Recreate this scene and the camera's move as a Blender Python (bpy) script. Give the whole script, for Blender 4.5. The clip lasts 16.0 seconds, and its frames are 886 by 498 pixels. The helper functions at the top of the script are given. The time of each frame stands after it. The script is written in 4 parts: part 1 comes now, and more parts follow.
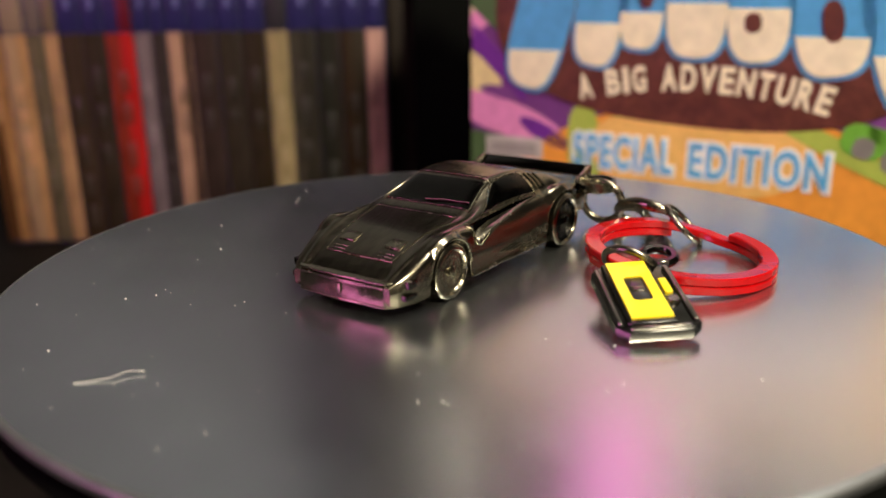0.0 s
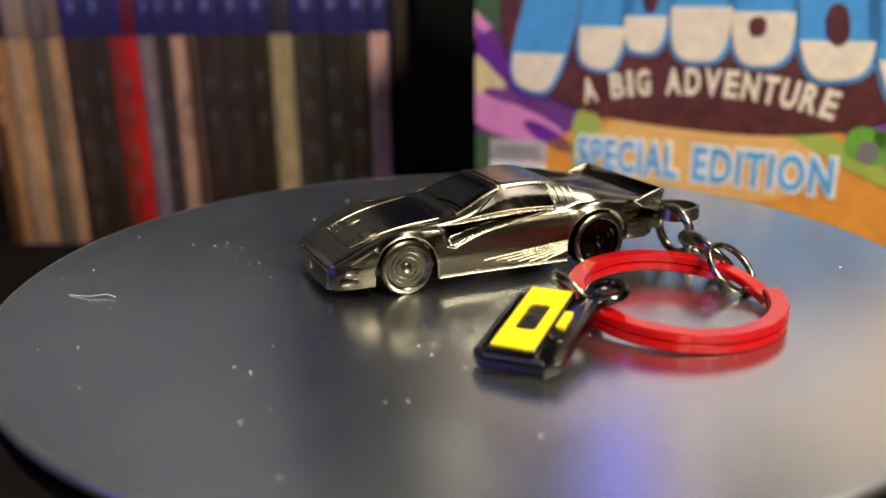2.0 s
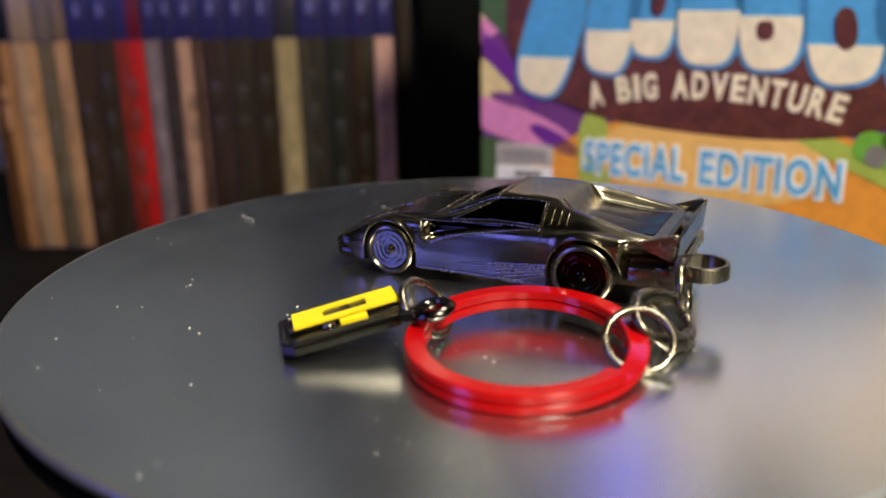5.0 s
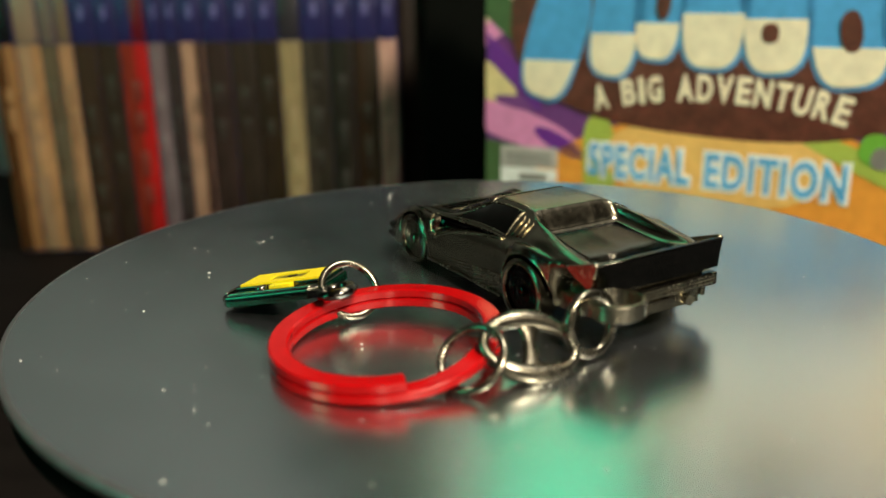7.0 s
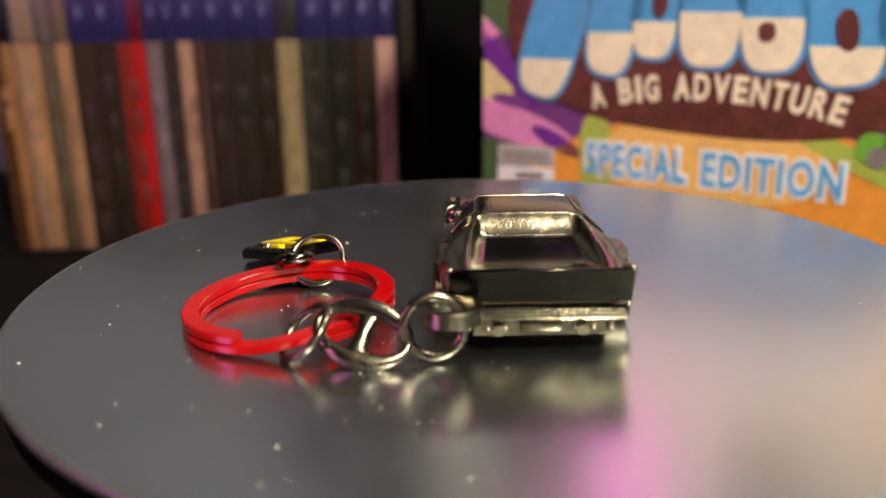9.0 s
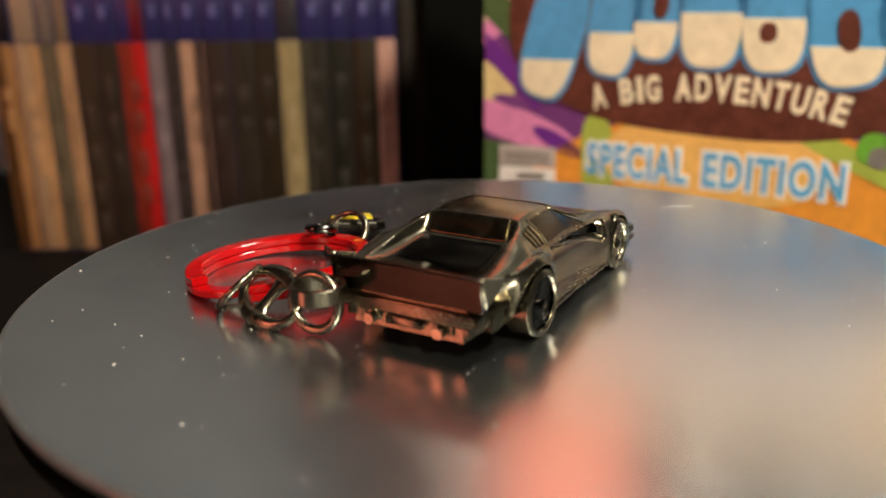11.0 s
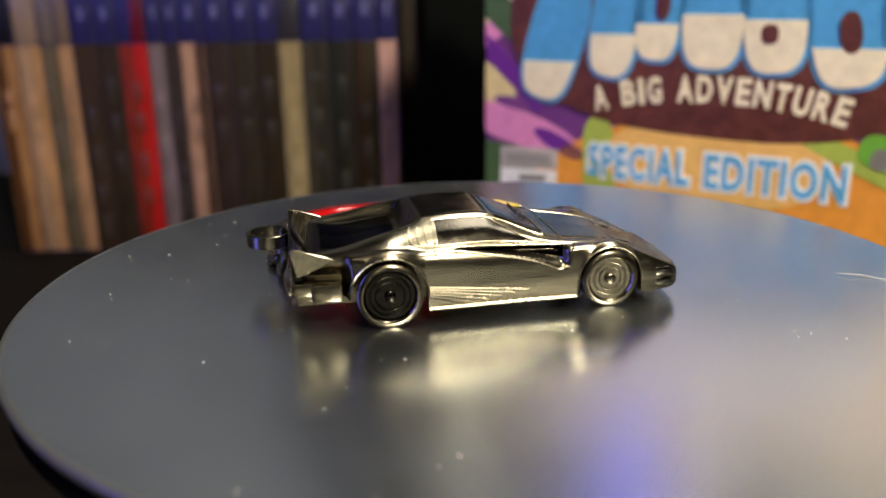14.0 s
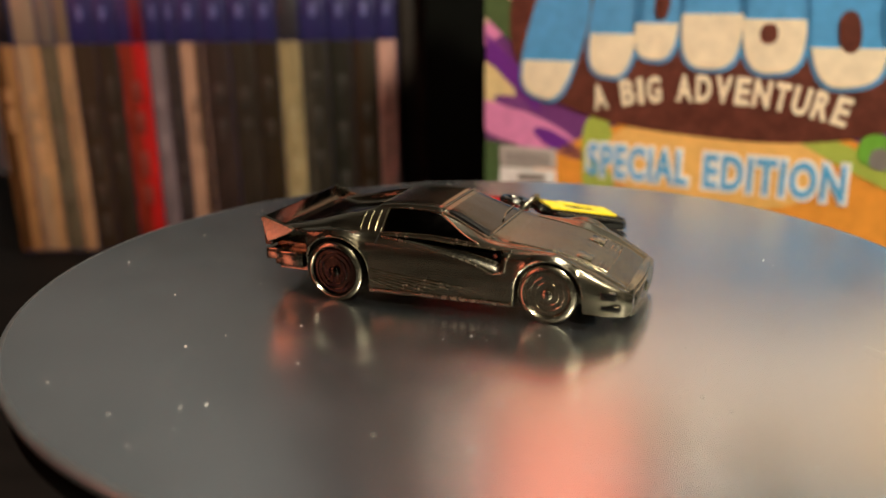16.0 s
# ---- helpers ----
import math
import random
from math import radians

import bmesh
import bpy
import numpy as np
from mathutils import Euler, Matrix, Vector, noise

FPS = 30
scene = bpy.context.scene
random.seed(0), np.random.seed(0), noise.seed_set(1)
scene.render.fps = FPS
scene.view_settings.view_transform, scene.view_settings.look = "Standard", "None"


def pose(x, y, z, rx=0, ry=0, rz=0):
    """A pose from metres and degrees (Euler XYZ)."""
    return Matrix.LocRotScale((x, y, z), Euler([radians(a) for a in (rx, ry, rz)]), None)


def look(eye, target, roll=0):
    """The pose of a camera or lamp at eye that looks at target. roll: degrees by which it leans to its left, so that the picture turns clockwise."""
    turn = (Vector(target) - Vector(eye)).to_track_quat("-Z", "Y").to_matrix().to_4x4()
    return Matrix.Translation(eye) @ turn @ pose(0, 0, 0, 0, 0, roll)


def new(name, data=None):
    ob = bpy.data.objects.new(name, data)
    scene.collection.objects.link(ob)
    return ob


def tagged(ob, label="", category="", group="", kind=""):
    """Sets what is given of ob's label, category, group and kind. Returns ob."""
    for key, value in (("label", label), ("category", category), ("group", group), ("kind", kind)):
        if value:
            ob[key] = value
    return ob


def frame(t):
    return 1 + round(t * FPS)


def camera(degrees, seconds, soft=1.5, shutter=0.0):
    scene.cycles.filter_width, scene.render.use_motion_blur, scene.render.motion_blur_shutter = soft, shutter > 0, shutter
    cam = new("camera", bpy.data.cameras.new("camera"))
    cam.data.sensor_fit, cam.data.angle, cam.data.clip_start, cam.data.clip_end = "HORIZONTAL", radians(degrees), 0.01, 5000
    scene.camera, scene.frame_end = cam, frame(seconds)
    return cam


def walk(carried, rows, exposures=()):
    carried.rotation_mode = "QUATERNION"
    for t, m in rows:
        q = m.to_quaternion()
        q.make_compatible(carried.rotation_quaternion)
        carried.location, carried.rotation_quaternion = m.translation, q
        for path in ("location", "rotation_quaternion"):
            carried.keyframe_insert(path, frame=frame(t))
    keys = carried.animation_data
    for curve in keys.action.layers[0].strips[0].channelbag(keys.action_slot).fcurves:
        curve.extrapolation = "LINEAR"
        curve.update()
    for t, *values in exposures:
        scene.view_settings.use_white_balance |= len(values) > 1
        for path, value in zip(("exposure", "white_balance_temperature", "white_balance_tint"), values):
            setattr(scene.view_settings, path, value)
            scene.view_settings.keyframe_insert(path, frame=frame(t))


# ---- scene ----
import functools

MM = 0.001
SECONDS = 16.0
SPIN = -16.06            # degrees a second, seen from above
AXIS_TURN = [0.5 * i for i in range(33)]

# ---- camera ----
cam = camera(54.82, SECONDS, soft=1.45)
cam.data.dof.use_dof = True
cam.data.dof.focus_distance = 0.128
cam.data.dof.aperture_fstop = 16.5
# time, sideways drift, upward drift (shares of the whole drift)
DRIFT = [(0, 0, 0), (0.5, .02, .01), (1, .13, .15), (1.5, .22, .26), (2, .28, .33), (2.5, .32, .39), (3, .37, .45),
         (3.5, .42, .46), (4, .46, .48), (4.5, .58, .58), (5, .72, .69), (5.5, .86, .79), (6, .97, .88), (6.5, 1.03, .93), (7, 1.04, .95),
         (7.5, .99, .95), (8, .93, .91), (8.5, .86, .85), (9, .84, .84), (10, .87, .86), (11, .92, .88), (11.5, .95, .91),
         (12, .98, .96), (12.5, 1.0, 1.01), (13, 1.0, 1.03), (13.5, 1.01, 1.03), (14, 1.02, 1.03), (14.5, 1.02, 1.03),
         (15, 1.0, 1.03), (15.5, .97, 1.0), (16, .97, .98)]


def eye_pose(a, b):
    eye = Vector((-0.0023 - 0.00265 * a, -0.12892 + 0.00049 * a, 0.04386 + 0.00009 * b))
    yaw, pitch = -0.01209 - 0.00793 * a, 0.30819 - 0.0118 * b
    way = Vector((math.sin(yaw) * math.cos(pitch), math.cos(yaw) * math.cos(pitch), -math.sin(pitch)))
    return look(eye, eye + way, -0.90)


walk(cam, [(t, eye_pose(a, b)) for t, a, b in DRIFT])

# ---- light ----
world = bpy.data.worlds.new("room_dusk")
scene.world = world
world.use_nodes = True
world.node_tree.nodes["Background"].inputs[0].default_value = (0.55, 0.6, 0.75, 1)
world.node_tree.nodes["Background"].inputs[1].default_value = 0.004


def area_lamp(name, eye, target, power, size, colour):
    data = bpy.data.lights.new(name, "AREA")
    data.energy, data.size, data.color = power, size, colour
    ob = new(name, data)
    ob.matrix_world = look(eye, target)
    return ob


area_lamp("desk_lamp_light", (0.25, -0.47, 0.60), (0.10, 0.10, 0.0), 11.3, 0.08, (1.0, 0.88, 0.66))
area_lamp("hall_lamp_light", (-0.02, -0.95, 0.42), (0.0, 0.10, 0.0), 0.3, 0.15, (1.0, 0.86, 0.60))
area_lamp("ceiling_lamp_light", (0.45, 0.08, 1.26), (0.34, 0.24, 0.0), 13.6, 0.40, (1.0, 0.94, 0.81))


# ---- materials ----
def material(name, colour, rough=0.5, metal=0.0, vary=0.25, scale=400.0, bump=0.0, bump_scale=2000.0, glow=0.0, spread=0.0,
             stretch=(1, 1, 1), coat=0.0, second=None, shine=0.5):
    m = bpy.data.materials.new(name)
    m.use_nodes = True
    n, l = m.node_tree.nodes, m.node_tree.links
    b = n["Principled BSDF"]
    tc = n.new("ShaderNodeTexCoord")
    mp = n.new("ShaderNodeMapping")
    mp.inputs["Scale"].default_value = stretch
    l.new(tc.outputs["Object"], mp.inputs[0])
    big = n.new("ShaderNodeTexNoise")
    big.inputs["Scale"].default_value, big.inputs["Detail"].default_value = scale * 0.18, 3
    fine = n.new("ShaderNodeTexNoise")
    fine.inputs["Scale"].default_value, fine.inputs["Detail"].default_value = scale, 4
    l.new(mp.outputs[0], big.inputs["Vector"])
    l.new(mp.outputs[0], fine.inputs["Vector"])
    mix = n.new("ShaderNodeMath")
    mix.operation = "ADD"
    l.new(big.outputs["Fac"], mix.inputs[0])
    l.new(fine.outputs["Fac"], mix.inputs[1])
    ramp = n.new("ShaderNodeMapRange")
    ramp.inputs["From Min"].default_value, ramp.inputs["From Max"].default_value = 0.6, 1.4
    l.new(mix.outputs[0], ramp.inputs["Value"])
    col = n.new("ShaderNodeMix")
    col.data_type = "RGBA"
    low = [max(0.0, c * (1 - vary)) for c in colour]
    high = [min(1.0, c * (1 + vary)) for c in (second or colour)]
    col.inputs[6].default_value, col.inputs[7].default_value = (*low, 1), (*high, 1)
    l.new(ramp.outputs[0], col.inputs[0])
    l.new(col.outputs[2], b.inputs["Base Color"])
    b.inputs["Metallic"].default_value = metal
    b.inputs["Specular IOR Level"].default_value = shine
    b.inputs["Coat Weight"].default_value = coat
    b.inputs["Coat Roughness"].default_value = 0.08
    if spread:
        rr = n.new("ShaderNodeMapRange")
        rr.inputs["From Min"].default_value, rr.inputs["From Max"].default_value = 0.6, 1.4
        rr.inputs["To Min"].default_value, rr.inputs["To Max"].default_value = max(0.02, rough - spread), rough + spread
        l.new(mix.outputs[0], rr.inputs["Value"])
        l.new(rr.outputs[0], b.inputs["Roughness"])
    else:
        b.inputs["Roughness"].default_value = rough
    if bump:
        bn = n.new("ShaderNodeTexNoise")
        bn.inputs["Scale"].default_value, bn.inputs["Detail"].default_value = bump_scale, 3
        l.new(mp.outputs[0], bn.inputs["Vector"])
        bp = n.new("ShaderNodeBump")
        bp.inputs["Strength"].default_value, bp.inputs["Distance"].default_value = bump, 0.0002
        l.new(bn.outputs["Fac"], bp.inputs["Height"])
        l.new(bp.outputs[0], b.inputs["Normal"])
    if glow:
        b.inputs["Emission Color"].default_value = (*colour, 1)
        b.inputs["Emission Strength"].default_value = glow
    return m


METAL = material("gunmetal", (0.215, 0.192, 0.14), 0.215, 1.0, 0.35, 900, 0.16, 2600, spread=0.07, stretch=(0.10, 1, 1))
# dark gunmetal for glazing and tail; recesses carry their shade in its colour
METAL_DARK = material("gunmetal_glazing_and_shade", (0.032, 0.029, 0.024), 0.14, 1.0, 0.3, 900, 0.08, 3500, spread=0.06)
METAL_EDGE = material("worn_gunmetal_edge", (0.36, 0.325, 0.24), 0.25, 1.0, 0.25, 1200, 0.08, 4000, spread=0.06)
LINK = material("link_metal", (0.24, 0.215, 0.165), 0.25, 1.0, 0.2, 900, 0.06, 3000, spread=0.06)
DISC = material("satin_alloy", (0.67, 0.715, 0.75), 0.245, 1.0, 0.07, 110, 0.010, 1600, spread=0.03)
EDGE_ALLOY = material("brushed_edge_alloy", (0.30, 0.31, 0.32), 0.42, 0.9, 0.2, 300)
BLACK = material("black_lacquer", (0.012, 0.012, 0.013), 0.28, 0.0, 0.3, 300, coat=0.4)
BLACK_METAL = material("black_nickel", (0.10, 0.094, 0.082), 0.18, 1.0, 0.25, 800, 0.06, 2500)
NICKEL_EDGE = material("polished_black_nickel", (0.26, 0.24, 0.2), 0.2, 1.0, 0.2, 900, 0.05, 2500)
RED = material("red_enamel", (0.36, 0.002, 0.003), 0.16, 0.0, 0.15, 500, coat=0.4, shine=0.5)
YELLOW = material("yellow_enamel", (0.84, 0.66, 0.01), 0.3, 0.0, 0.05, 700, coat=0.3)
DUST = material("dust", (0.62, 0.6, 0.56), 0.9, 0.0, 0.2, 900)
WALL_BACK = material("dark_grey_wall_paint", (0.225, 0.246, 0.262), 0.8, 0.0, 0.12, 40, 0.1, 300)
# for walls out of view, kept near black to darken what the car mirrors
WALL_DARK = material("darkened_unseen_wall", (0.028, 0.028, 0.03), 0.8, 0.0, 0.2, 40, 0.1, 300)
WALL = material("wall_paint", (0.25, 0.25, 0.25), 0.8, 0.0, 0.12, 40, 0.1, 300)
BLACK_MATTE = material("black_paint", (0.003, 0.0035, 0.003), 0.8, 0.0, 0.3, 200, shine=0.05)
DARK_WOOD = material("dark_wood", (0.006, 0.0045, 0.004), 0.7, 0.0, 0.4, 60, 0.1, 300, stretch=(1, 8, 8), shine=0.06)
CASE_BLUE = material("blue_plastic", (0.022, 0.02, 0.10), 0.4, 0.0, 0.3, 120, shine=0.35)


# ---- building helpers ----
def mesh_object(name, bm, mat, smooth=40):
    bmesh.ops.recalc_face_normals(bm, faces=bm.faces)
    me = bpy.data.meshes.new(name)
    for f in bm.faces:
        f.smooth = smooth > 0
    if smooth > 0:
        lim = radians(smooth)
        for e in bm.edges:
            if len(e.link_faces) == 2 and e.calc_face_angle(0) > lim:
                e.smooth = False
    bm.to_mesh(me)
    bm.free()
    me.materials.append(mat)
    return new(name, me)


def part(name, bm, mat, parent, label="", smooth=40):
    ob = mesh_object(name, bm, mat, smooth)
    ob.parent = parent
    return tagged(ob, label) if label else ob


def block(x0, x1, y0, y1, z0, z1, bevel=0.0, m=None, segments=2):
    bm = bmesh.new()
    bmesh.ops.create_cube(bm, size=1)
    for v in bm.verts:
        v.co = Vector(((x0 + x1) / 2 + v.co.x * (x1 - x0), (y0 + y1) / 2 + v.co.y * (y1 - y0), (z0 + z1) / 2 + v.co.z * (z1 - z0)))
    if bevel:
        bmesh.ops.bevel(bm, geom=list(bm.edges), offset=bevel, segments=segments, affect="EDGES", profile=0.5)
    if m is not None:
        bm.transform(m)
    return bm


def lathe(profile, steps=48, m=None, close=False):
    """Turns a profile of (radius, height) about z."""
    bm = bmesh.new()
    rings = []
    for k in range(steps):
        a = 2 * math.pi * k / steps
        rings.append([bm.verts.new((r * math.cos(a), r * math.sin(a), z)) for r, z in profile])
    n = len(profile)
    for k in range(steps):
        p, q = rings[k], rings[(k + 1) % steps]
        for i in range(n if close else n - 1):
            j = (i + 1) % n
            bm.faces.new((p[i], q[i], q[j], p[j]))
    bmesh.ops.remove_doubles(bm, verts=bm.verts, dist=1e-7)
    if m is not None:
        bm.transform(m)
    return bm


def torus(big, small, m=None, steps=48, sides=12, flat=1.0):
    return lathe([(big + small * math.cos(2 * math.pi * i / sides), flat * small * math.sin(2 * math.pi * i / sides)) for i in range(sides)],
                 steps, m, True)


def slab(outline, z0, z1, bevel=0.0, m=None):
    """A flat plate from a convex or plain outline of (x, y)."""
    bm = bmesh.new()
    f = bm.faces.new([bm.verts.new((x, y, z0)) for x, y in outline])
    out = bmesh.ops.extrude_face_region(bm, geom=[f])
    for v in out["geom"]:
        if isinstance(v, bmesh.types.BMVert):
            v.co.z = z1
    if bevel:
        top = [e for e in bm.edges if all(abs(v.co.z - z1) < 1e-9 for v in e.verts)]
        bmesh.ops.bevel(bm, geom=top, offset=bevel, segments=2, affect="EDGES", profile=0.5)
    if m is not None:
        bm.transform(m)
    return bm


def rounded(w, h, r, n=6, cx=0.0, cy=0.0):
    out = []
    for sx, sy, a0 in ((1, 1, 0), (-1, 1, 90), (-1, -1, 180), (1, -1, 270)):
        for i in range(n + 1):
            a = radians(a0 + 90 * i / n)
            out.append((cx + sx * (w / 2 - r) + r * math.cos(a), cy + sy * (h / 2 - r) + r * math.sin(a)))
    return out


def tube(points, radius, sides=8, closed=False, m=None):
    """A round bar along the points; radius is one number or one for each point."""
    bm = bmesh.new()
    pts = [Vector(p) for p in points]
    n = len(pts)
    rings = []
    for i, p in enumerate(pts):
        d = pts[(i + 1) % n] - pts[i - 1] if closed else pts[min(i + 1, n - 1)] - pts[max(i - 1, 0)]
        d.normalize()
        ref = Vector((0, 0, 1)) if abs(d.z) < 0.9 else Vector((1, 0, 0))
        a = d.cross(ref).normalized()
        b = d.cross(a)
        w = radius[i] if isinstance(radius, list) else radius
        rings.append([bm.verts.new(p + w * (math.cos(2 * math.pi * k / sides) * a + math.sin(2 * math.pi * k / sides) * b)) for k in range(sides)])
    for i in range(n if closed else n - 1):
        p, q = rings[i], rings[(i + 1) % n]
        for k in range(sides):
            bm.faces.new((p[k], p[(k + 1) % sides], q[(k + 1) % sides], q[k]))
    if not closed:
        bm.faces.new(rings[0])
        bm.faces.new(rings[-1])
    if m is not None:
        bm.transform(m)
    return bm


def join(*meshes):
    out = bmesh.new()
    for b in meshes:
        me = bpy.data.meshes.new("tmp")
        b.to_mesh(me)
        b.free()
        out.from_mesh(me)
        bpy.data.meshes.remove(me)
    return out


def thing(name, label, category, m=None, group="", kind=""):
    ob = new(name)
    ob.empty_display_size = 0.01
    if m is not None:
        ob.matrix_world = m
    return tagged(ob, label, category, group, kind)


TURNING = []            # things that ride on the turntable, with their pose at the start


def rides(ob, m):
    ob.matrix_world = m
    TURNING.append((ob, m.copy()))
    return ob


# ---- the room ----
FLOOR_Z = -0.105        # the board on which box, game cases and turntable stand
tagged(mesh_object("floor", block(-1.6, 1.6, -2.0, 1.0, -0.95, -0.9), DARK_WOOD), "dark wooden floor of the room", "floor", kind="structure")
tagged(mesh_object("wall_north", block(-1.6, 1.6, 0.78, 0.86, -0.9, 1.7), WALL_BACK), "plain dark grey painted wall behind the shelf", "wall", kind="structure")
# these three unseen walls are dark only to shape reflections in the metal
tagged(mesh_object("wall_south", block(-1.6, 1.6, -2.08, -2.0, -0.9, 1.7), WALL_DARK), "plain unseen wall, coloured dark to deepen the car's reflections", "wall", kind="structure")
tagged(mesh_object("wall_west", block(-1.68, -1.6, -2.0, 0.86, -0.9, 1.7), WALL_DARK), "plain unseen wall, coloured dark to deepen the car's reflections", "wall", kind="structure")
tagged(mesh_object("wall_east", block(1.6, 1.68, -2.0, 0.86, -0.9, 1.7), WALL_DARK), "plain unseen wall, coloured dark to deepen the car's reflections", "wall", kind="structure")
tagged(mesh_object("ceiling", block(-1.68, 1.68, -2.08, 0.86, 1.7, 1.75), WALL), "plain grey painted ceiling", "ceiling", kind="structure")

table = thing("side_table", "black-brown wooden table carrying turntable, box and cases", "table", pose(0, 0.2, FLOOR_Z))
part("tabletop", block(-0.7, 0.7, -0.28, 0.40, -0.03, 0, 0.002), DARK_WOOD, table)
for sx in (-1, 1):
    for y in (-0.24, 0.36):
        part("leg", block(sx * 0.66 - 0.025, sx * 0.66 + 0.025, y - 0.025, y + 0.025, -0.795, -0.03, 0.002), DARK_WOOD, table)

# ---- turntable ----
table_turn = thing("turntable", "round silver-grey satin metal turntable on a black base", "turntable", pose(0, 0, FLOOR_Z))
part("base", lathe([(0, 0), (52 * MM, 0), (54 * MM, 2 * MM), (54 * MM, 88 * MM), (50 * MM, 92 * MM), (0, 92 * MM)], 64), BLACK, table_turn)
part("spindle", lathe([(0, 92 * MM), (14 * MM, 92 * MM), (14 * MM, 99.6 * MM), (0, 99.6 * MM)], 32), BLACK, table_turn)
disc = part("disc", lathe([(0, 0.0), (0.0698, 0.0), (0.0698, -0.0014), (0, -0.0014)], 200), DISC, table_turn, "satin silver metal disc with dust and fine scratches", 30)
disc.location = (0, 0, -FLOOR_Z)
part("rim_edge", lathe([(0.0698, 0.00002), (0.0703, -0.00008), (0.0706, -0.0003), (0.0707, -0.0006), (0.0706, -0.0013), (0.0698, -0.0014)], 200, None, True), EDGE_ALLOY, disc, "pale rounded edge of the disc")
part("rim_band", lathe([(0.0700, -0.0016), (0.0700, -0.0050), (0.0694, -0.0054), (0.060, -0.0054), (0.060, -0.0014), (0.0698, -0.0014)], 200, None, True), BLACK_MATTE, disc, "dull black underside of the disc")

# ---- boxed game ----
U_AXIS = -32.7
box_m = pose(0.0414, 0.170, 0, 0, 0, U_AXIS)
U0, U1, Z1 = -43.0, 127.0, 112.0
INK = {}
for ink, rgb in {"plum": (.20, .06, .26), "pink": (.74, .27, .55), "violet": (.16, .03, .30), "straw": (.75, .62, .32), "moss": (.07, .13, .05),
                 "brown": (.115, .035, .024), "blue": (.08, .34, .69), "cream": (.86, .77, .58), "orange": (.80, .33, .05), "amber": (.86, .52, .16),
                 "lime": (.40, .50, .09), "leaf": (.16, .42, .05), "sky": (.11, .43, .78), "grey": (.50, .47, .46), "teal": (.03, .12, .30), "white": (.85, .86, .88),
                 "ash": (.22, .21, .2), "peach": (.92, .70, .52)}.items():
    INK[ink] = material(ink + "_print", rgb, 0.38, 0.0, 0.16 if ink != "brown" else 0.6, 260 if ink != "brown" else 900, 0.5 if ink == "brown" else 0.03, 1500)
ON_FACE = pose(0, 0, 0, 90)


def clamp(u, z):
    return (min(max(u, U0 + 0.25), U1 - 0.25) * MM, min(max(z, -104.0), Z1 - 0.4) * MM)


def oval(cu, cz, a, b, n=48, power=2.0, tilt=0.0):
    out = []
    for i in range(n):
        t = 2 * math.pi * i / n
        c, s = math.cos(t), math.sin(t)
        u, z = a * math.copysign(abs(c) ** (2 / power), c), b * math.copysign(abs(s) ** (2 / power), s)
        k, q = math.cos(radians(tilt)), math.sin(radians(tilt))
        out.append(clamp(cu + u * k - z * q, cz + u * q + z * k))
    keep = [p for i, p in enumerate(out) if (Vector(p) - Vector(out[i - 1])).length > 1e-6]
    return keep


def printed(name, outline, ink, layer, parent, label="", thick=0.12):
    return part(name, slab(outline, 0.1 * layer * MM, (0.1 * layer + thick) * MM, 0, ON_FACE), INK[ink], parent, label, 0)


def band(u0, z0, u1, z1, h):
    return [clamp(u0, z0), clamp(u1, z1), clamp(u1, z1 - h), clamp(u0, z0 - h)]


def lettering(name, words, size, ink, parent, m, weight=0.0, thick=0.15, width=None, label=""):
    cu = bpy.data.curves.new("lettering", "FONT")
    cu.body, cu.size, cu.extrude, cu.offset, cu.align_x = words, size, thick * MM / 2, weight, "CENTER"
    cu.resolution_u, cu.space_character = 4, 1.14 if len(words) > 1 else 1.0
    tmp = new("lettering", cu)
    me = bpy.data.meshes.new_from_object(tmp.evaluated_get(bpy.context.evaluated_depsgraph_get()))
    bpy.data.objects.remove(tmp)
    if width:
        xs = [v.co.x for v in me.vertices]
        k, mid = width / (max(xs) - min(xs)), (max(xs) + min(xs)) / 2
        for v in me.vertices:
            v.co.x = (v.co.x - mid) * k
    me.transform(m @ ON_FACE)
    me.materials.clear()
    me.materials.append(INK[ink])
    ob = new(name, me)
    ob.parent = parent
    return tagged(ob, label) if label else ob


def logo_shape(parent, cu, z0, z1, w, tilt, split, hole=None):
    """One plain padded shape of the title: blue rim, cream lower half, blue upper half."""
    cz, h = (z0 + z1) / 2, (z1 - z0)
    shape = printed("title_shape", oval(cu, cz, w / 2 + 1.3, h / 2 + 1.3, 40, 3.2, tilt), "blue", 5, parent, "blue and cream padded title shape", 0.3)
    low = oval(cu, cz, w / 2, h / 2, 60, 3.2, tilt)
    cream = [(u, min(z, split * MM)) for u, z in low]
    cream = [p for i, p in enumerate(cream) if (Vector(p) - Vector(cream[i - 1])).length > 1e-6]
    printed("cream_half", cream, "cream", 8, shape, "", 0.5)
    if hole:
        printed("hole", oval(cu + hole[0], cz + hole[1], hole[2], hole[3], 28, 2.4, tilt), "brown", 13, shape, "", 0.12)


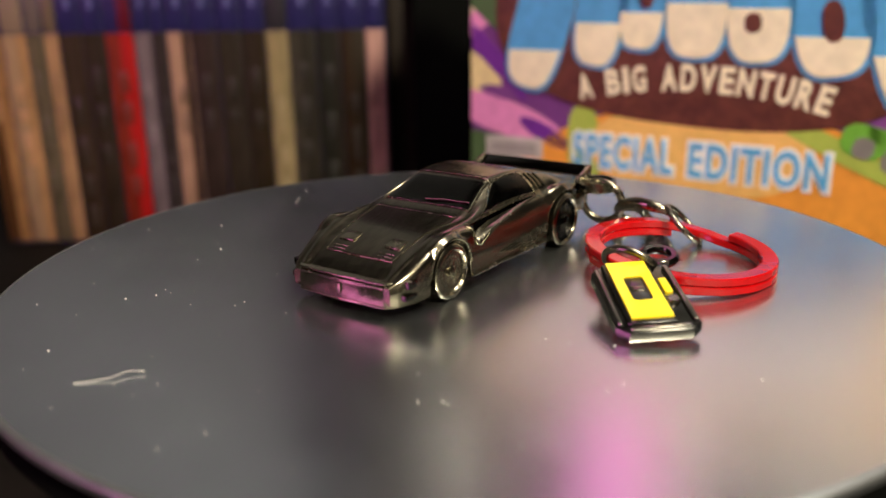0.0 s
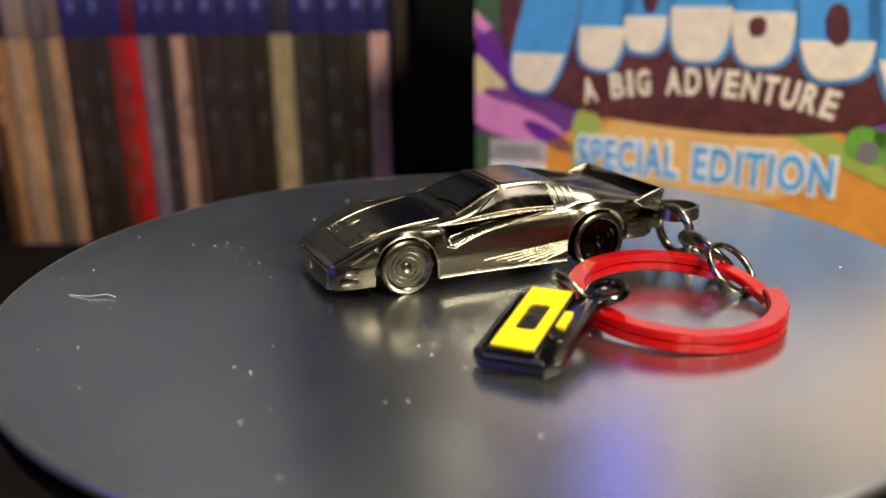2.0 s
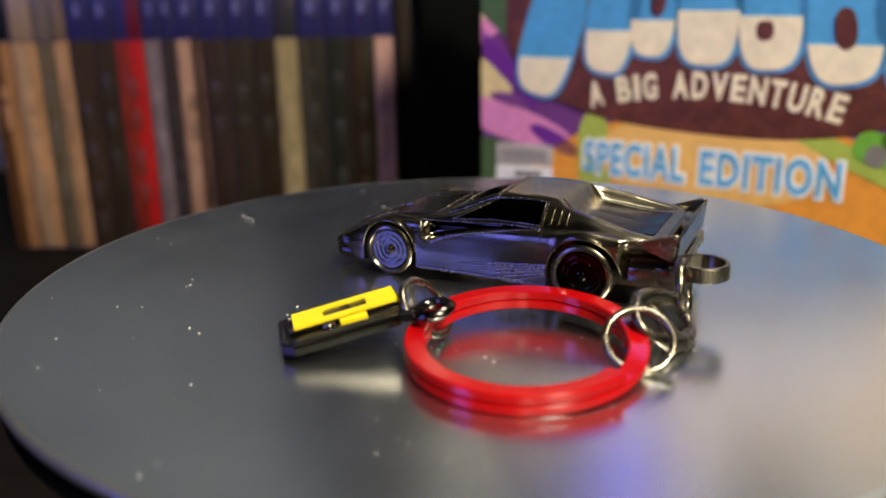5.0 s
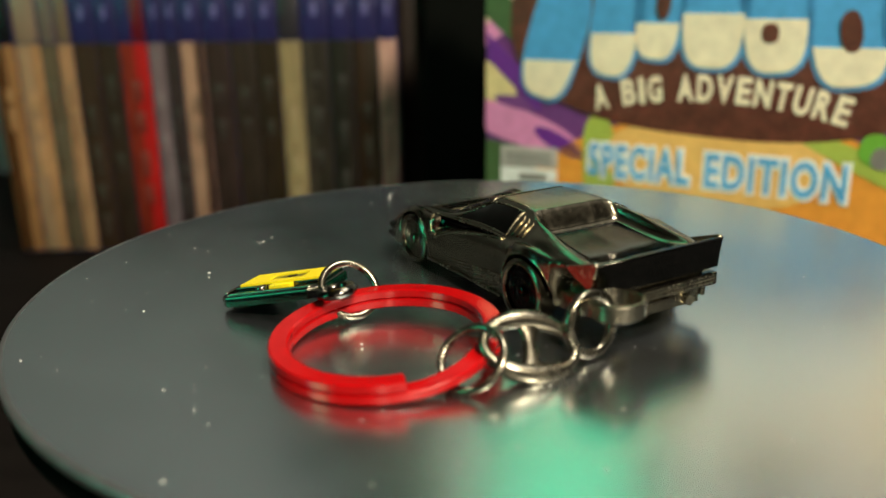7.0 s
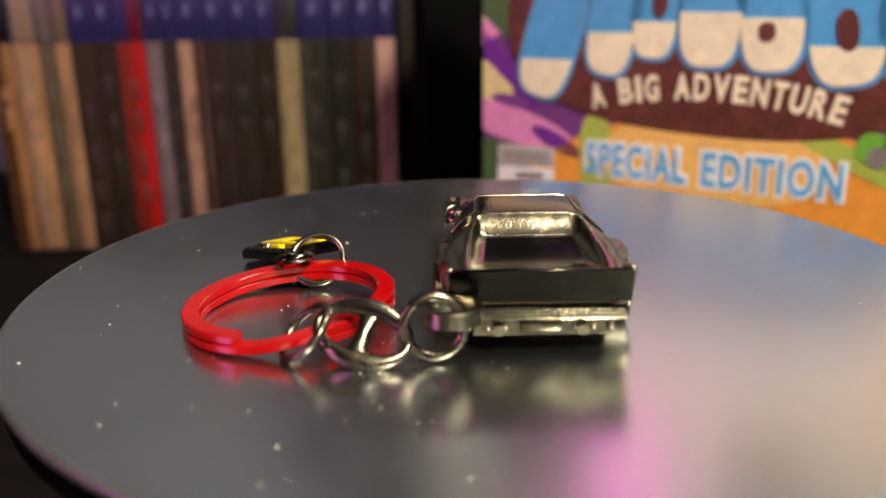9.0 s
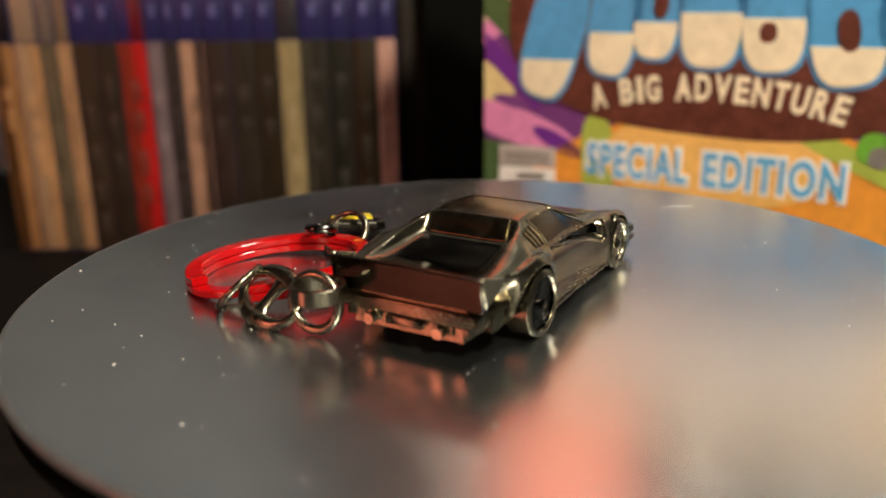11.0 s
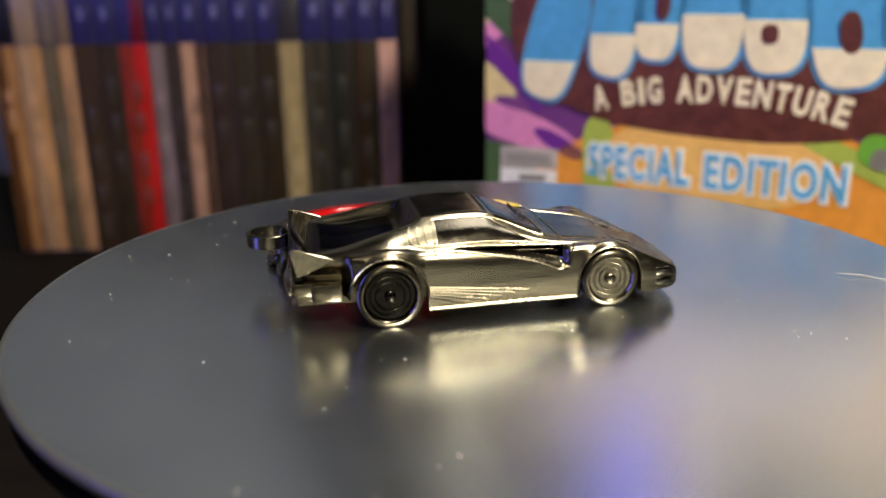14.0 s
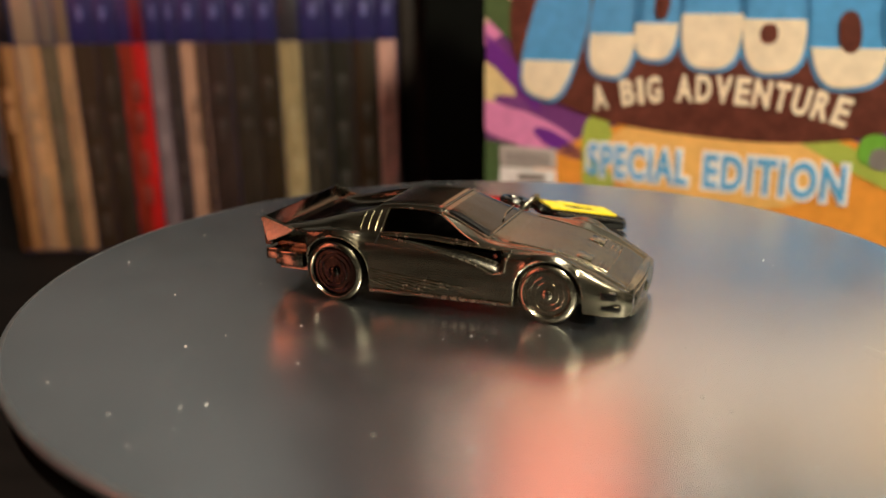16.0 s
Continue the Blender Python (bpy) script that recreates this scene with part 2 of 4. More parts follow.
def art_box():
    b = thing("game_box", "printed cardboard game box with orange hills and padded title", "game box", box_m)
    part("carton", block(U0 * MM, U1 * MM, 0.0, 0.034, FLOOR_Z, Z1 * MM, 0.0012), INK["plum"], b)
    printed("sky_print", [clamp(-43, 112), clamp(-43, 30), clamp(127, 30), clamp(127, 112)], "peach", 0, b)
    printed("cloud_print", oval(36, 66, 66, 28, 48, 2.4), "white", 1, b)
    printed("olive_print", band(-43, 48, -28, 36, 14), "moss", 2, b)
    printed("pink_print", band(-43, 31, -30, 39, 8), "pink", 1, b)
    printed("straw_print", band(-43, 18, -30, 12, 14), "straw", 1, b)
    printed("violet_print", band(-42, 28, -20, 9, 9), "violet", 3, b)
    printed("lilac_print", oval(-30, 3.5, 9, 2.2, 24, 2, -8), "plum", 2, b)
    printed("pink_hill", oval(-30, -5.0, 26, 6.5, 36, 2, -14), "pink", 2, b)
    printed("violet_hill", oval(-12, -10, 11, 3, 30, 2, -24), "violet", 3, b)
    printed("moss_print", band(-43, -11, -4, -14, 80), "moss", 1, b)
    printed("teal_print", band(-7, -12, 1.5, -8, 18), "teal", 2, b)
    printed("orange_hill", oval(48, -66, 88, 69.5, 64, 2.2), "orange", 3, b)
    printed("amber_hill", oval(42, -12, 36, 14.6, 48, 2.4, 1), "amber", 5, b)
    printed("lime_edge", oval(3.4, -16, 6.0, 17, 30, 3, 3), "lime", 4, b)
    printed("lime_stripe", oval(88, -8.5, 31, 3.2, 40, 2, -24), "lime", 5, b, thick=0.15)
    printed("shadow_gap", oval(102, -9, 5, 4, 24, 3), "ash", 6, b)
    printed("leaf_arch", oval(92, -4, 6.5, 5, 30, 2.6, -14), "leaf", 7, b)
    printed("leaf_arch_gap", oval(92, -6, 3.0, 3.2, 24, 2.6, -14), "ash", 8, b)
    printed("leaf_ledge", band(93, 1, 127, -8, 5), "leaf", 7, b)
    printed("brown_patch", oval(40, 31.5, 72, 35.0, 72, 2.6, -2), "brown", 4, b, "brown woven backing of the title", 0.3)
    for spec in ((-14.5, 5.5, 46, 19, -16, 19.0, None), (8.0, 14.5, 49, 16, -8, 28.5, None), (22.5, 20.5, 52, 14.5, -4, 32.0, (1.5, 2, 2.4, 5)),
                 (40, 18.3, 54, 19, 0, 35.0, None), (58.5, 17.6, 54, 18.5, 4, 33.5, (-1, -6.5, 2.6, 3)), (79, 14.2, 52, 20.5, 9, 25.5, (1.0, -3, 3, 6.0)), (100.5, 4, 44, 19, 18, 20.5, None)):
        logo_shape(b, *spec)
    # the arched line under the title
    words, r, mid, top = "A BIG ADVENTURE", 157.0, 41.5, 8.1
    steps = [1.0, .62, .95, .5, .95, .62, 1.0, .98, 1.0, .86, 1.0, .86, .95, .95, .86]
    at, total = 0.0, sum(steps)
    for ch, step in zip(words, steps):
        if ch != " ":
            u = (at + step / 2) / total - 0.5
            a = u * 81.5 / r
            lettering("title_letter", ch, 11.4 * MM, "cream", b, pose((mid + r * math.sin(a)) * MM, -0.75 * MM, (top - r * (1 - math.cos(a))) * MM, 0, math.degrees(a), 0),
                      0.45 * MM, 0.25, (step * 5.2 if ch != "I" else 2.0) * MM)
        at += step
    for words, u, w in (("SPECIAL", 17.6, 35.5), ("EDITION", 62.2, 42.5)):
        lettering("subtitle_outline", words, 15.2 * MM, "white", b, pose(u * MM, -0.72 * MM, -19.6 * MM), 1.5 * MM, 0.12, (w + 2.2) * MM)
        lettering("subtitle", words, 15.2 * MM, "sky", b, pose(u * MM, -0.9 * MM, -19.6 * MM), 0.34 * MM, 0.12, w * MM, "blue capital letters with white outline")
    tag = printed("info_label", [clamp(-36, -12.6), clamp(-12.6, -12.0), clamp(-12.6, -19.4), clamp(-36, -20.0)], "grey", 5, b, "pale grey rating label with dark bars")
    for k in range(2):
        printed("text_bar", band(-33.5, -14.8 - 2.2 * k, -15, -14.5 - 2.2 * k, 1.1), "ash", 7, tag)
    low = printed("info_label", [clamp(-36, -20.6), clamp(-12.6, -20.0), clamp(-12.6, -40), clamp(-36, -40.6)], "white", 5, b, "white rating label with a dark bar")
    printed("text_bar", band(-28, -22.6, -17, -21.8, 2.4), "ash", 7, low)
    return b


game_box = art_box()

# ---- shelf of cases ----
Y_SHELF = 0.36
# width (mm), spine colour, colour of a lengthwise strip and its share of the width from the west side, header colour
SPINES = [(14.2, (.36, .18, .075), (.26, .11, .04), .5, (.02, .02, .03)), (14.2, (.46, .25, .12), (.52, .33, .20), .6, (.40, .28, .2)), (10.0, (.22, .17, .11), None, 0, (.22, .17, .15)),
          (8.6, (.46, .26, .14), None, 0, (.25, .17, .12)), (13.2, (.075, .045, .03), (.13, .08, .05), .45, None), (12.6, (.06, .04, .028), (.10, .06, .04), .3, None),
          (16.6, (.38, .045, .025), (.62, .02, .02), -.5, (.40, .02, .05)), (9.2, (.20, .15, .17), None, 0, None), (8.8, (.07, .05, .05), None, 0, None),
          (13.4, (.46, .27, .19), (.10, .05, .04), -.35, None), (14.6, (.065, .04, .035), None, 0, None), (14.0, (.055, .04, .03), (.1, .07, .05), .3, None),
          (13.4, (.05, .034, .022), (.09, .06, .03), -.4, None), (12.8, (.32, .25, .13), None, 0, (.10, .09, .12)), (15.2, (.045, .038, .028), (.14, .12, .09), .35, None),
          (13.6, (.03, .03, .022), (.07, .055, .04), -.3, None), (14.2, (.055, .04, .024), (.09, .05, .025), .5, None), (10.6, (.56, .33, .28), None, 0, None)]
HEAD_BAR = material("header_mark", (0.12, 0.12, 0.32), 0.4)


def game_case(x0, w, colour, strip, share, head, rng):
    colour, strip, head = (None if q is None else tuple(v * (0.60 if sum(q) > 0.5 else 0.27) for v in q) for q in (colour, strip, head))
    c = thing("game_case", "upright blue plastic game case with printed paper spine", "game case", pose(x0 + w / 2, Y_SHELF + rng.uniform(0, 0.9) * MM, FLOOR_Z), "row of game cases")
    e = w / 2 - 0.25 * MM
    top = 0.1525 + rng.uniform(-0.3, 0.3) * MM
    part("shell", block(-e, e, 0, 0.135, 0, top, 0.0013), CASE_BLUE, c)
    paper = material("spine_paper", colour, 0.5, 0, 0.5, 170, second=tuple(min(1, v * (1.35 if sum(colour) > 0.2 else 2.0)) for v in colour), stretch=(1, 1, 0.3), shine=0.1)
    insert = part("spine_insert", block(-e + 0.1 * MM, e - 0.1 * MM, -0.35 * MM, 0.2 * MM, 1.5 * MM, 0.1218, 0.0001), paper, c)
    if strip:
        sw = 2 * (e - 0.5 * MM) * abs(share)
        sx = -e + 0.5 * MM if share > 0 else e - 0.5 * MM - sw
        part("printed_strip", block(sx, sx + sw, -0.5 * MM, -0.3 * MM, 1.5 * MM, 0.1218, 0.00005),
             material("strip_print", strip, 0.5, 0, 0.5, 170, stretch=(1, 1, 0.3), shine=0.1), insert)
    bars = material("title_print", tuple(min(0.6, v * 1.5 + 0.008) for v in colour) if sum(colour) < 0.5 else tuple(v * 0.78 for v in colour), 0.4)
    z = 0.105 - rng.uniform(0, 0.02)
    for k in range(rng.randint(2, 4)):
        h = rng.uniform(0.006, 0.02)
        part("title_bar", block(-e * 0.38, e * 0.32, -0.62 * MM, -0.36 * MM, z - h, z, 0.00005), bars, insert)
        z -= h + rng.uniform(0.003, 0.016)
    hm = CASE_BLUE if head is None else material("header_print", head, 0.36, 0, 0.2, 150)
    if strip and share < 0 and head:  # the printed strip runs on to the top beside the blue header
        part("header_strip", block(e - 0.5 * MM - sw, e - 0.5 * MM, -0.5 * MM, -0.3 * MM, 0.1226, 0.1495, 0.0001), hm, c)
        hm = CASE_BLUE
    header = part("spine_header", block(-e + 0.5 * MM, e - 0.5 * MM, -0.35 * MM, 0.2 * MM, 0.1226, 0.1495, 0.0001), hm, c)
    if head is None:
        part("header_mark", block(-e * 0.22, e * 0.22, -0.55 * MM, -0.3 * MM, 0.135, 0.142, 0.0002), HEAD_BAR, header)


rng = random.Random(4)
x_at = -0.039 - sum(s[0] for s in SPINES) * MM
for w, colour, strip, share, head in SPINES:
    game_case(x_at, w * MM, colour, strip, share, head, rng)
    x_at += w * MM
# out of view; added to keep the ceiling light off the spines
shelf = thing("shade_shelf", "unseen black-brown board added above the game cases to shade them", "shelf", pose(0, 0, 0))
part("board", block(-0.45, 0.3, Y_SHELF - 0.03, Y_SHELF + 0.16, 0.085, 0.103, 0.001), DARK_WOOD, shelf)
part("side", block(-0.468, -0.45, Y_SHELF - 0.03, Y_SHELF + 0.16, FLOOR_Z, 0.103, 0.001), DARK_WOOD, shelf)
dark_case = thing("game_case", "upright black plastic case at the end of the row", "game case", pose(-0.0305, Y_SHELF + 0.012, FLOOR_Z), "row of game cases")
part("shell", block(-0.0078, 0.0078, 0, 0.13, 0, 0.155, 0.0013), DARK_WOOD, dark_case)
part("spine_insert", block(-0.0070, 0.0070, -0.00035, 0.0002, 0.0015, 0.150, 0.0001), material("dull_brown_spine", (0.018, 0.012, 0.009), 0.5, 0, 0.4, 200, shine=0.2), dark_case)
upright = mesh_object("upright_panel", block(-0.0222, 0.3, Y_SHELF - 0.012, Y_SHELF + 0.012, FLOOR_Z, 0.084, 0.001), BLACK_MATTE)
tagged(upright, "black lacquered upright panel beside the game cases", "panel")

# ---- toy car ----
CAR = pose(-2.8 * MM, 4.55 * MM, 0, 0, 0, -124.3)
#            x,   zt,   yr,   zr,   yb,   zb,   yw,   zw,   ys,   zs,  zbot
STATIONS = [(-28.0, 9.6, 9.0, 9.5, 9.9, 9.0, 9.6, 8.3, 8.8, 7.2, 5.2),
            (-26.0, 9.9, 8.8, 9.9, 10.6, 9.4, 10.2, 8.4, 9.0, 7.0, 4.7),
            (-22.0, 9.6, 8.6, 10.6, 11.2, 10.1, 11.1, 8.9, 9.4, 7.0, 3.9),
            (-20.6, 9.7, 8.5, 10.9, 11.3, 10.2, 12.2, 9.2, 12.2, 6.3, 3.6),
            (-16.0, 10.4, 8.1, 12.1, 11.2, 10.7, 12.7, 9.9, 12.9, 6.5, 2.0),
            (-13.4, 10.9, 7.7, 12.6, 10.9, 10.5, 12.6, 9.2, 12.7, 5.4, 1.9),
            (-10.5, 13.7, 7.2, 13.3, 10.8, 10.1, 12.2, 8.2, 12.3, 5.0, 1.9),
            (-6.0, 14.0, 7.0, 13.5, 10.4, 10.1, 11.9, 8.0, 12.0, 5.0, 1.9),
            (-2.0, 13.9, 6.9, 13.3, 10.0, 10.0, 11.6, 7.8, 11.8, 5.0, 1.9),
            (-0.5, 13.5, 6.9, 12.9, 9.9, 9.9, 11.5, 7.8, 11.7, 5.0, 1.9),
            (6.5, 10.7, 8.0, 10.3, 9.8, 9.5, 11.2, 7.8, 11.5, 5.0, 1.9),
            (8.5, 10.1, 8.2, 9.8, 9.8, 9.4, 11.2, 7.9, 11.5, 5.0, 1.9),
            (15.8, 8.9, 7.4, 9.05, 9.4, 9.3, 11.0, 8.8, 11.4, 7.0, 1.9),
            (20.5, 7.5, 7.2, 7.6, 9.0, 7.8, 10.7, 7.0, 11.0, 4.8, 1.9),
            (23.8, 6.1, 6.8, 6.1, 8.6, 6.1, 10.1, 5.5, 10.4, 4.4, 1.7),
            (25.8, 5.0, 6.6, 4.9, 8.2, 4.95, 9.3, 4.6, 9.6, 4.0, 1.7),
            (26.9, 4.3, 6.2, 4.25, 7.6, 4.2, 8.6, 4.1, 8.8, 3.6, 2.0)]
AXLE_F, AXLE_R = 15.8, -15.8


KNOTS = np.array([q[0] for q in STATIONS])
RAILS = np.array([q[1:] for q in STATIONS])


def rail_slopes():
    """Slopes of smooth rails through the stations that overshoot nowhere."""
    h = np.diff(KNOTS)[:, None]
    d = np.diff(RAILS, axis=0) / h
    inner = np.where(d[1:] * d[:-1] > 0, 2 * d[1:] * d[:-1] / np.where(np.abs(d[1:] + d[:-1]) < 1e-9, 1, d[1:] + d[:-1]), 0)
    return np.vstack([d[:1], inner, d[-1:]])


SLOPES = rail_slopes()


@functools.lru_cache(maxsize=None)
def section(x):
    """The half outline of the body at x, from the middle of the top round to the middle of the floor."""
    xc = min(max(x, KNOTS[0]), KNOTS[-1])
    i = min(max(int(np.searchsorted(KNOTS, xc)) - 1, 0), len(KNOTS) - 2)
    h = KNOTS[i + 1] - KNOTS[i]
    k = (xc - KNOTS[i]) / h
    v = [float(q) for q in (2 * k ** 3 - 3 * k * k + 1) * RAILS[i] + (k ** 3 - 2 * k * k + k) * h * SLOPES[i]
         + (3 * k * k - 2 * k ** 3) * RAILS[i + 1] + (k ** 3 - k * k) * h * SLOPES[i + 1]]
    zt, yr, zr, yb, zb, yw, zw, ys, zs, zbot = v
    for ax, rad, zc in ((AXLE_F, 4.7, 4.15), (AXLE_R, 5.25, 4.5)):
        if abs(x - ax) < rad:
            zbot = max(zbot, zc + math.sqrt(rad * rad - (x - ax) ** 2))
    zs = max(zs, zbot + 0.25)
    zw = max(zw, zs + 0.25)
    bulge = 0.25 * yr / 8
    return [(0, zt), (yr * 0.35, zt - 0.02), (yr * 0.86, zt * 0.88 + zr * 0.12), (yr, zr), ((yr + yb) / 2 + bulge, (zr + zb) / 2 + 0.2), (yb, zb),
            ((yb + yw) / 2 + 0.25, (zb + zw) / 2 + 0.25), (yw, zw), (ys, zs), (ys - 0.15, zbot), (8.2, zbot), (8.2, 2.4), (0, 2.4)]


CREASES = (0, 5, 8, 9)


DUCT = (-8.6, 9.0)


def duct_edge(x):
    """Where round the section the lower edge of the side duct runs."""
    share = min(max((x - DUCT[0]) / (DUCT[1] - DUCT[0]), 0), 1)
    return 5.25 + 2.3 * share ** 1.1


def round_section(x, s):
    """A point (y, z) of the half outline; rounded between its creases."""
    h = section(x)
    i = min(int(s), 8)
    k = s - i
    p, q = Vector(h[i]), Vector(h[i + 1])
    a = (q - Vector(h[i - 1])) / 2 if i not in CREASES else q - p
    b = (Vector(h[i + 2]) - p) / 2 if i + 1 not in CREASES else q - p
    if i == 0:
        a = Vector((a.x, 0))
    out = (2 * k ** 3 - 3 * k * k + 1) * p + (k ** 3 - 2 * k * k + k) * a + (3 * k * k - 2 * k ** 3) * q + (k ** 3 - k * k) * b
    low = duct_edge(x)
    if DUCT[0] < x < DUCT[1] + 0.6 and 5.1 < s < low:  # the duct is pressed into the flank
        share = (x - DUCT[0]) / (DUCT[1] - DUCT[0])
        out.x -= 1.5 * min(1, share * 1.6) * min(1, (s - 5.1) / 0.3) * min(1, (low - s) / 0.25) * min(1, (DUCT[1] + 0.6 - x) / 0.9)
    return out


def body_mesh():
    bm = bmesh.new()
    xs = sorted(set([round(-28 + 0.3 * i, 3) for i in range(183)] + [q[0] for q in STATIONS]))
    rows = []
    for x in xs:
        half = [tuple(round_section(x, j / 4)) for j in range(20)] + [tuple(round_section(x, 5 + j / 10)) for j in range(30)] + [tuple(round_section(x, 8 + j / 4)) for j in range(5)] + section(x)[10:]
        full = half + [(-y, z) for y, z in reversed(half[1:-1])]
        rows.append([bm.verts.new((x * MM, y * MM, z * MM)) for y, z in full])
    n = len(rows[0])
    for p, q in zip(rows, rows[1:]):
        for i in range(n):
            j = (i + 1) % n
            bm.faces.new((p[i], p[j], q[j], q[i]))
    bm.faces.new(rows[0])
    bm.faces.new(rows[-1])
    return bm


def wheel(parent, x, y, z, r, w, side):
    m = pose(x * MM, y * MM, z * MM, -90 * side, 0, 0)
    tyre = part("wheel", lathe([(a * MM, b * MM) for a, b in [(0, -w), (r - 0.3, -w), (r, -w + 0.3), (r, -0.35), (r - 0.3, -0.05), (r - 0.75, 0), (r - 0.95, -0.2), (r - 1.1, -0.5), (0, -0.55)]], 48, m), METAL, parent)
    # rear wheels: the shade inside the dish is put into the darker metal
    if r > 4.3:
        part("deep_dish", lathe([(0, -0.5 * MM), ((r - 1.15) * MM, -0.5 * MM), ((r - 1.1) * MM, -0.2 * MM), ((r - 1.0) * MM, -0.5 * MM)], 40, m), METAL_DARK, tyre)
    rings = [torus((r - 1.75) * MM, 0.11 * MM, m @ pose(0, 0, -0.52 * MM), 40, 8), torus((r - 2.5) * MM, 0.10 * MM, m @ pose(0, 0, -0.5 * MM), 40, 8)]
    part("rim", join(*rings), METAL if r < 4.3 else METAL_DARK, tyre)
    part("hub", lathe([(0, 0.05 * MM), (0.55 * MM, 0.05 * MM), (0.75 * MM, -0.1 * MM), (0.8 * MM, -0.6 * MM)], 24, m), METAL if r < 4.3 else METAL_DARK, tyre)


def on_body(x, s, side=1, off=0.0):
    """A point on the body's skin: x along the car, s round the section, off outwards (mm)."""
    def at(xx, ss):
        q = round_section(xx, ss)
        return Vector((xx, q.x, q.y))
    p = at(x, s)
    n = (at(x + 0.15, s) - at(x - 0.15, s)).cross(at(x, min(s + 0.05, 8.99)) - at(x, max(s - 0.05, 0)))
    n.normalize()
    if n.y * 0.6 + n.z < 0:
        n = -n
    p = p + n * off
    return Vector((p.x, p.y * side, p.z)) * MM


def skin_panel(x0, x1, s0, s1, off, side=1, nx=14, ns=6, deep=0.35):
    """A plate lying on the skin; s0 and s1 may be functions of the share along x."""
    bm = bmesh.new()
    f0 = s0 if callable(s0) else (lambda k: s0)
    f1 = s1 if callable(s1) else (lambda k: s1)
    grids = []
    for o in (off, off - deep):
        grids.append([[bm.verts.new(on_body(x0 + (x1 - x0) * i / nx, f0(i / nx) + (f1(i / nx) - f0(i / nx)) * j / ns, side, o)) for j in range(ns + 1)] for i in range(nx + 1)])
    for g in grids:
        for i in range(nx):
            for j in range(ns):
                bm.faces.new((g[i][j], g[i + 1][j], g[i + 1][j + 1], g[i][j + 1]))
    a, b = grids
    rim = [(i, 0) for i in range(nx)] + [(nx, j) for j in range(ns)] + [(i, ns) for i in range(nx, 0, -1)] + [(0, j) for j in range(ns, 0, -1)]
    for (i, j), (p, q) in zip(rim, rim[1:] + rim[:1]):
        bm.faces.new((a[i][j], a[p][q], b[p][q], b[i][j]))
    bmesh.ops.remove_doubles(bm, verts=bm.verts, dist=1e-7)
    return bm


def skin_line(points, radius, side=1, off=0.05, n=10):
    pts = []
    for (xa, sa), (xb, sb) in zip(points, points[1:]):
        for k in range(n):
            pts.append(on_body(xa + (xb - xa) * k / n, sa + (sb - sa) * k / n, side, off))
    pts.append(on_body(*points[-1], side, off))
    return tube(pts, radius * MM, 6)


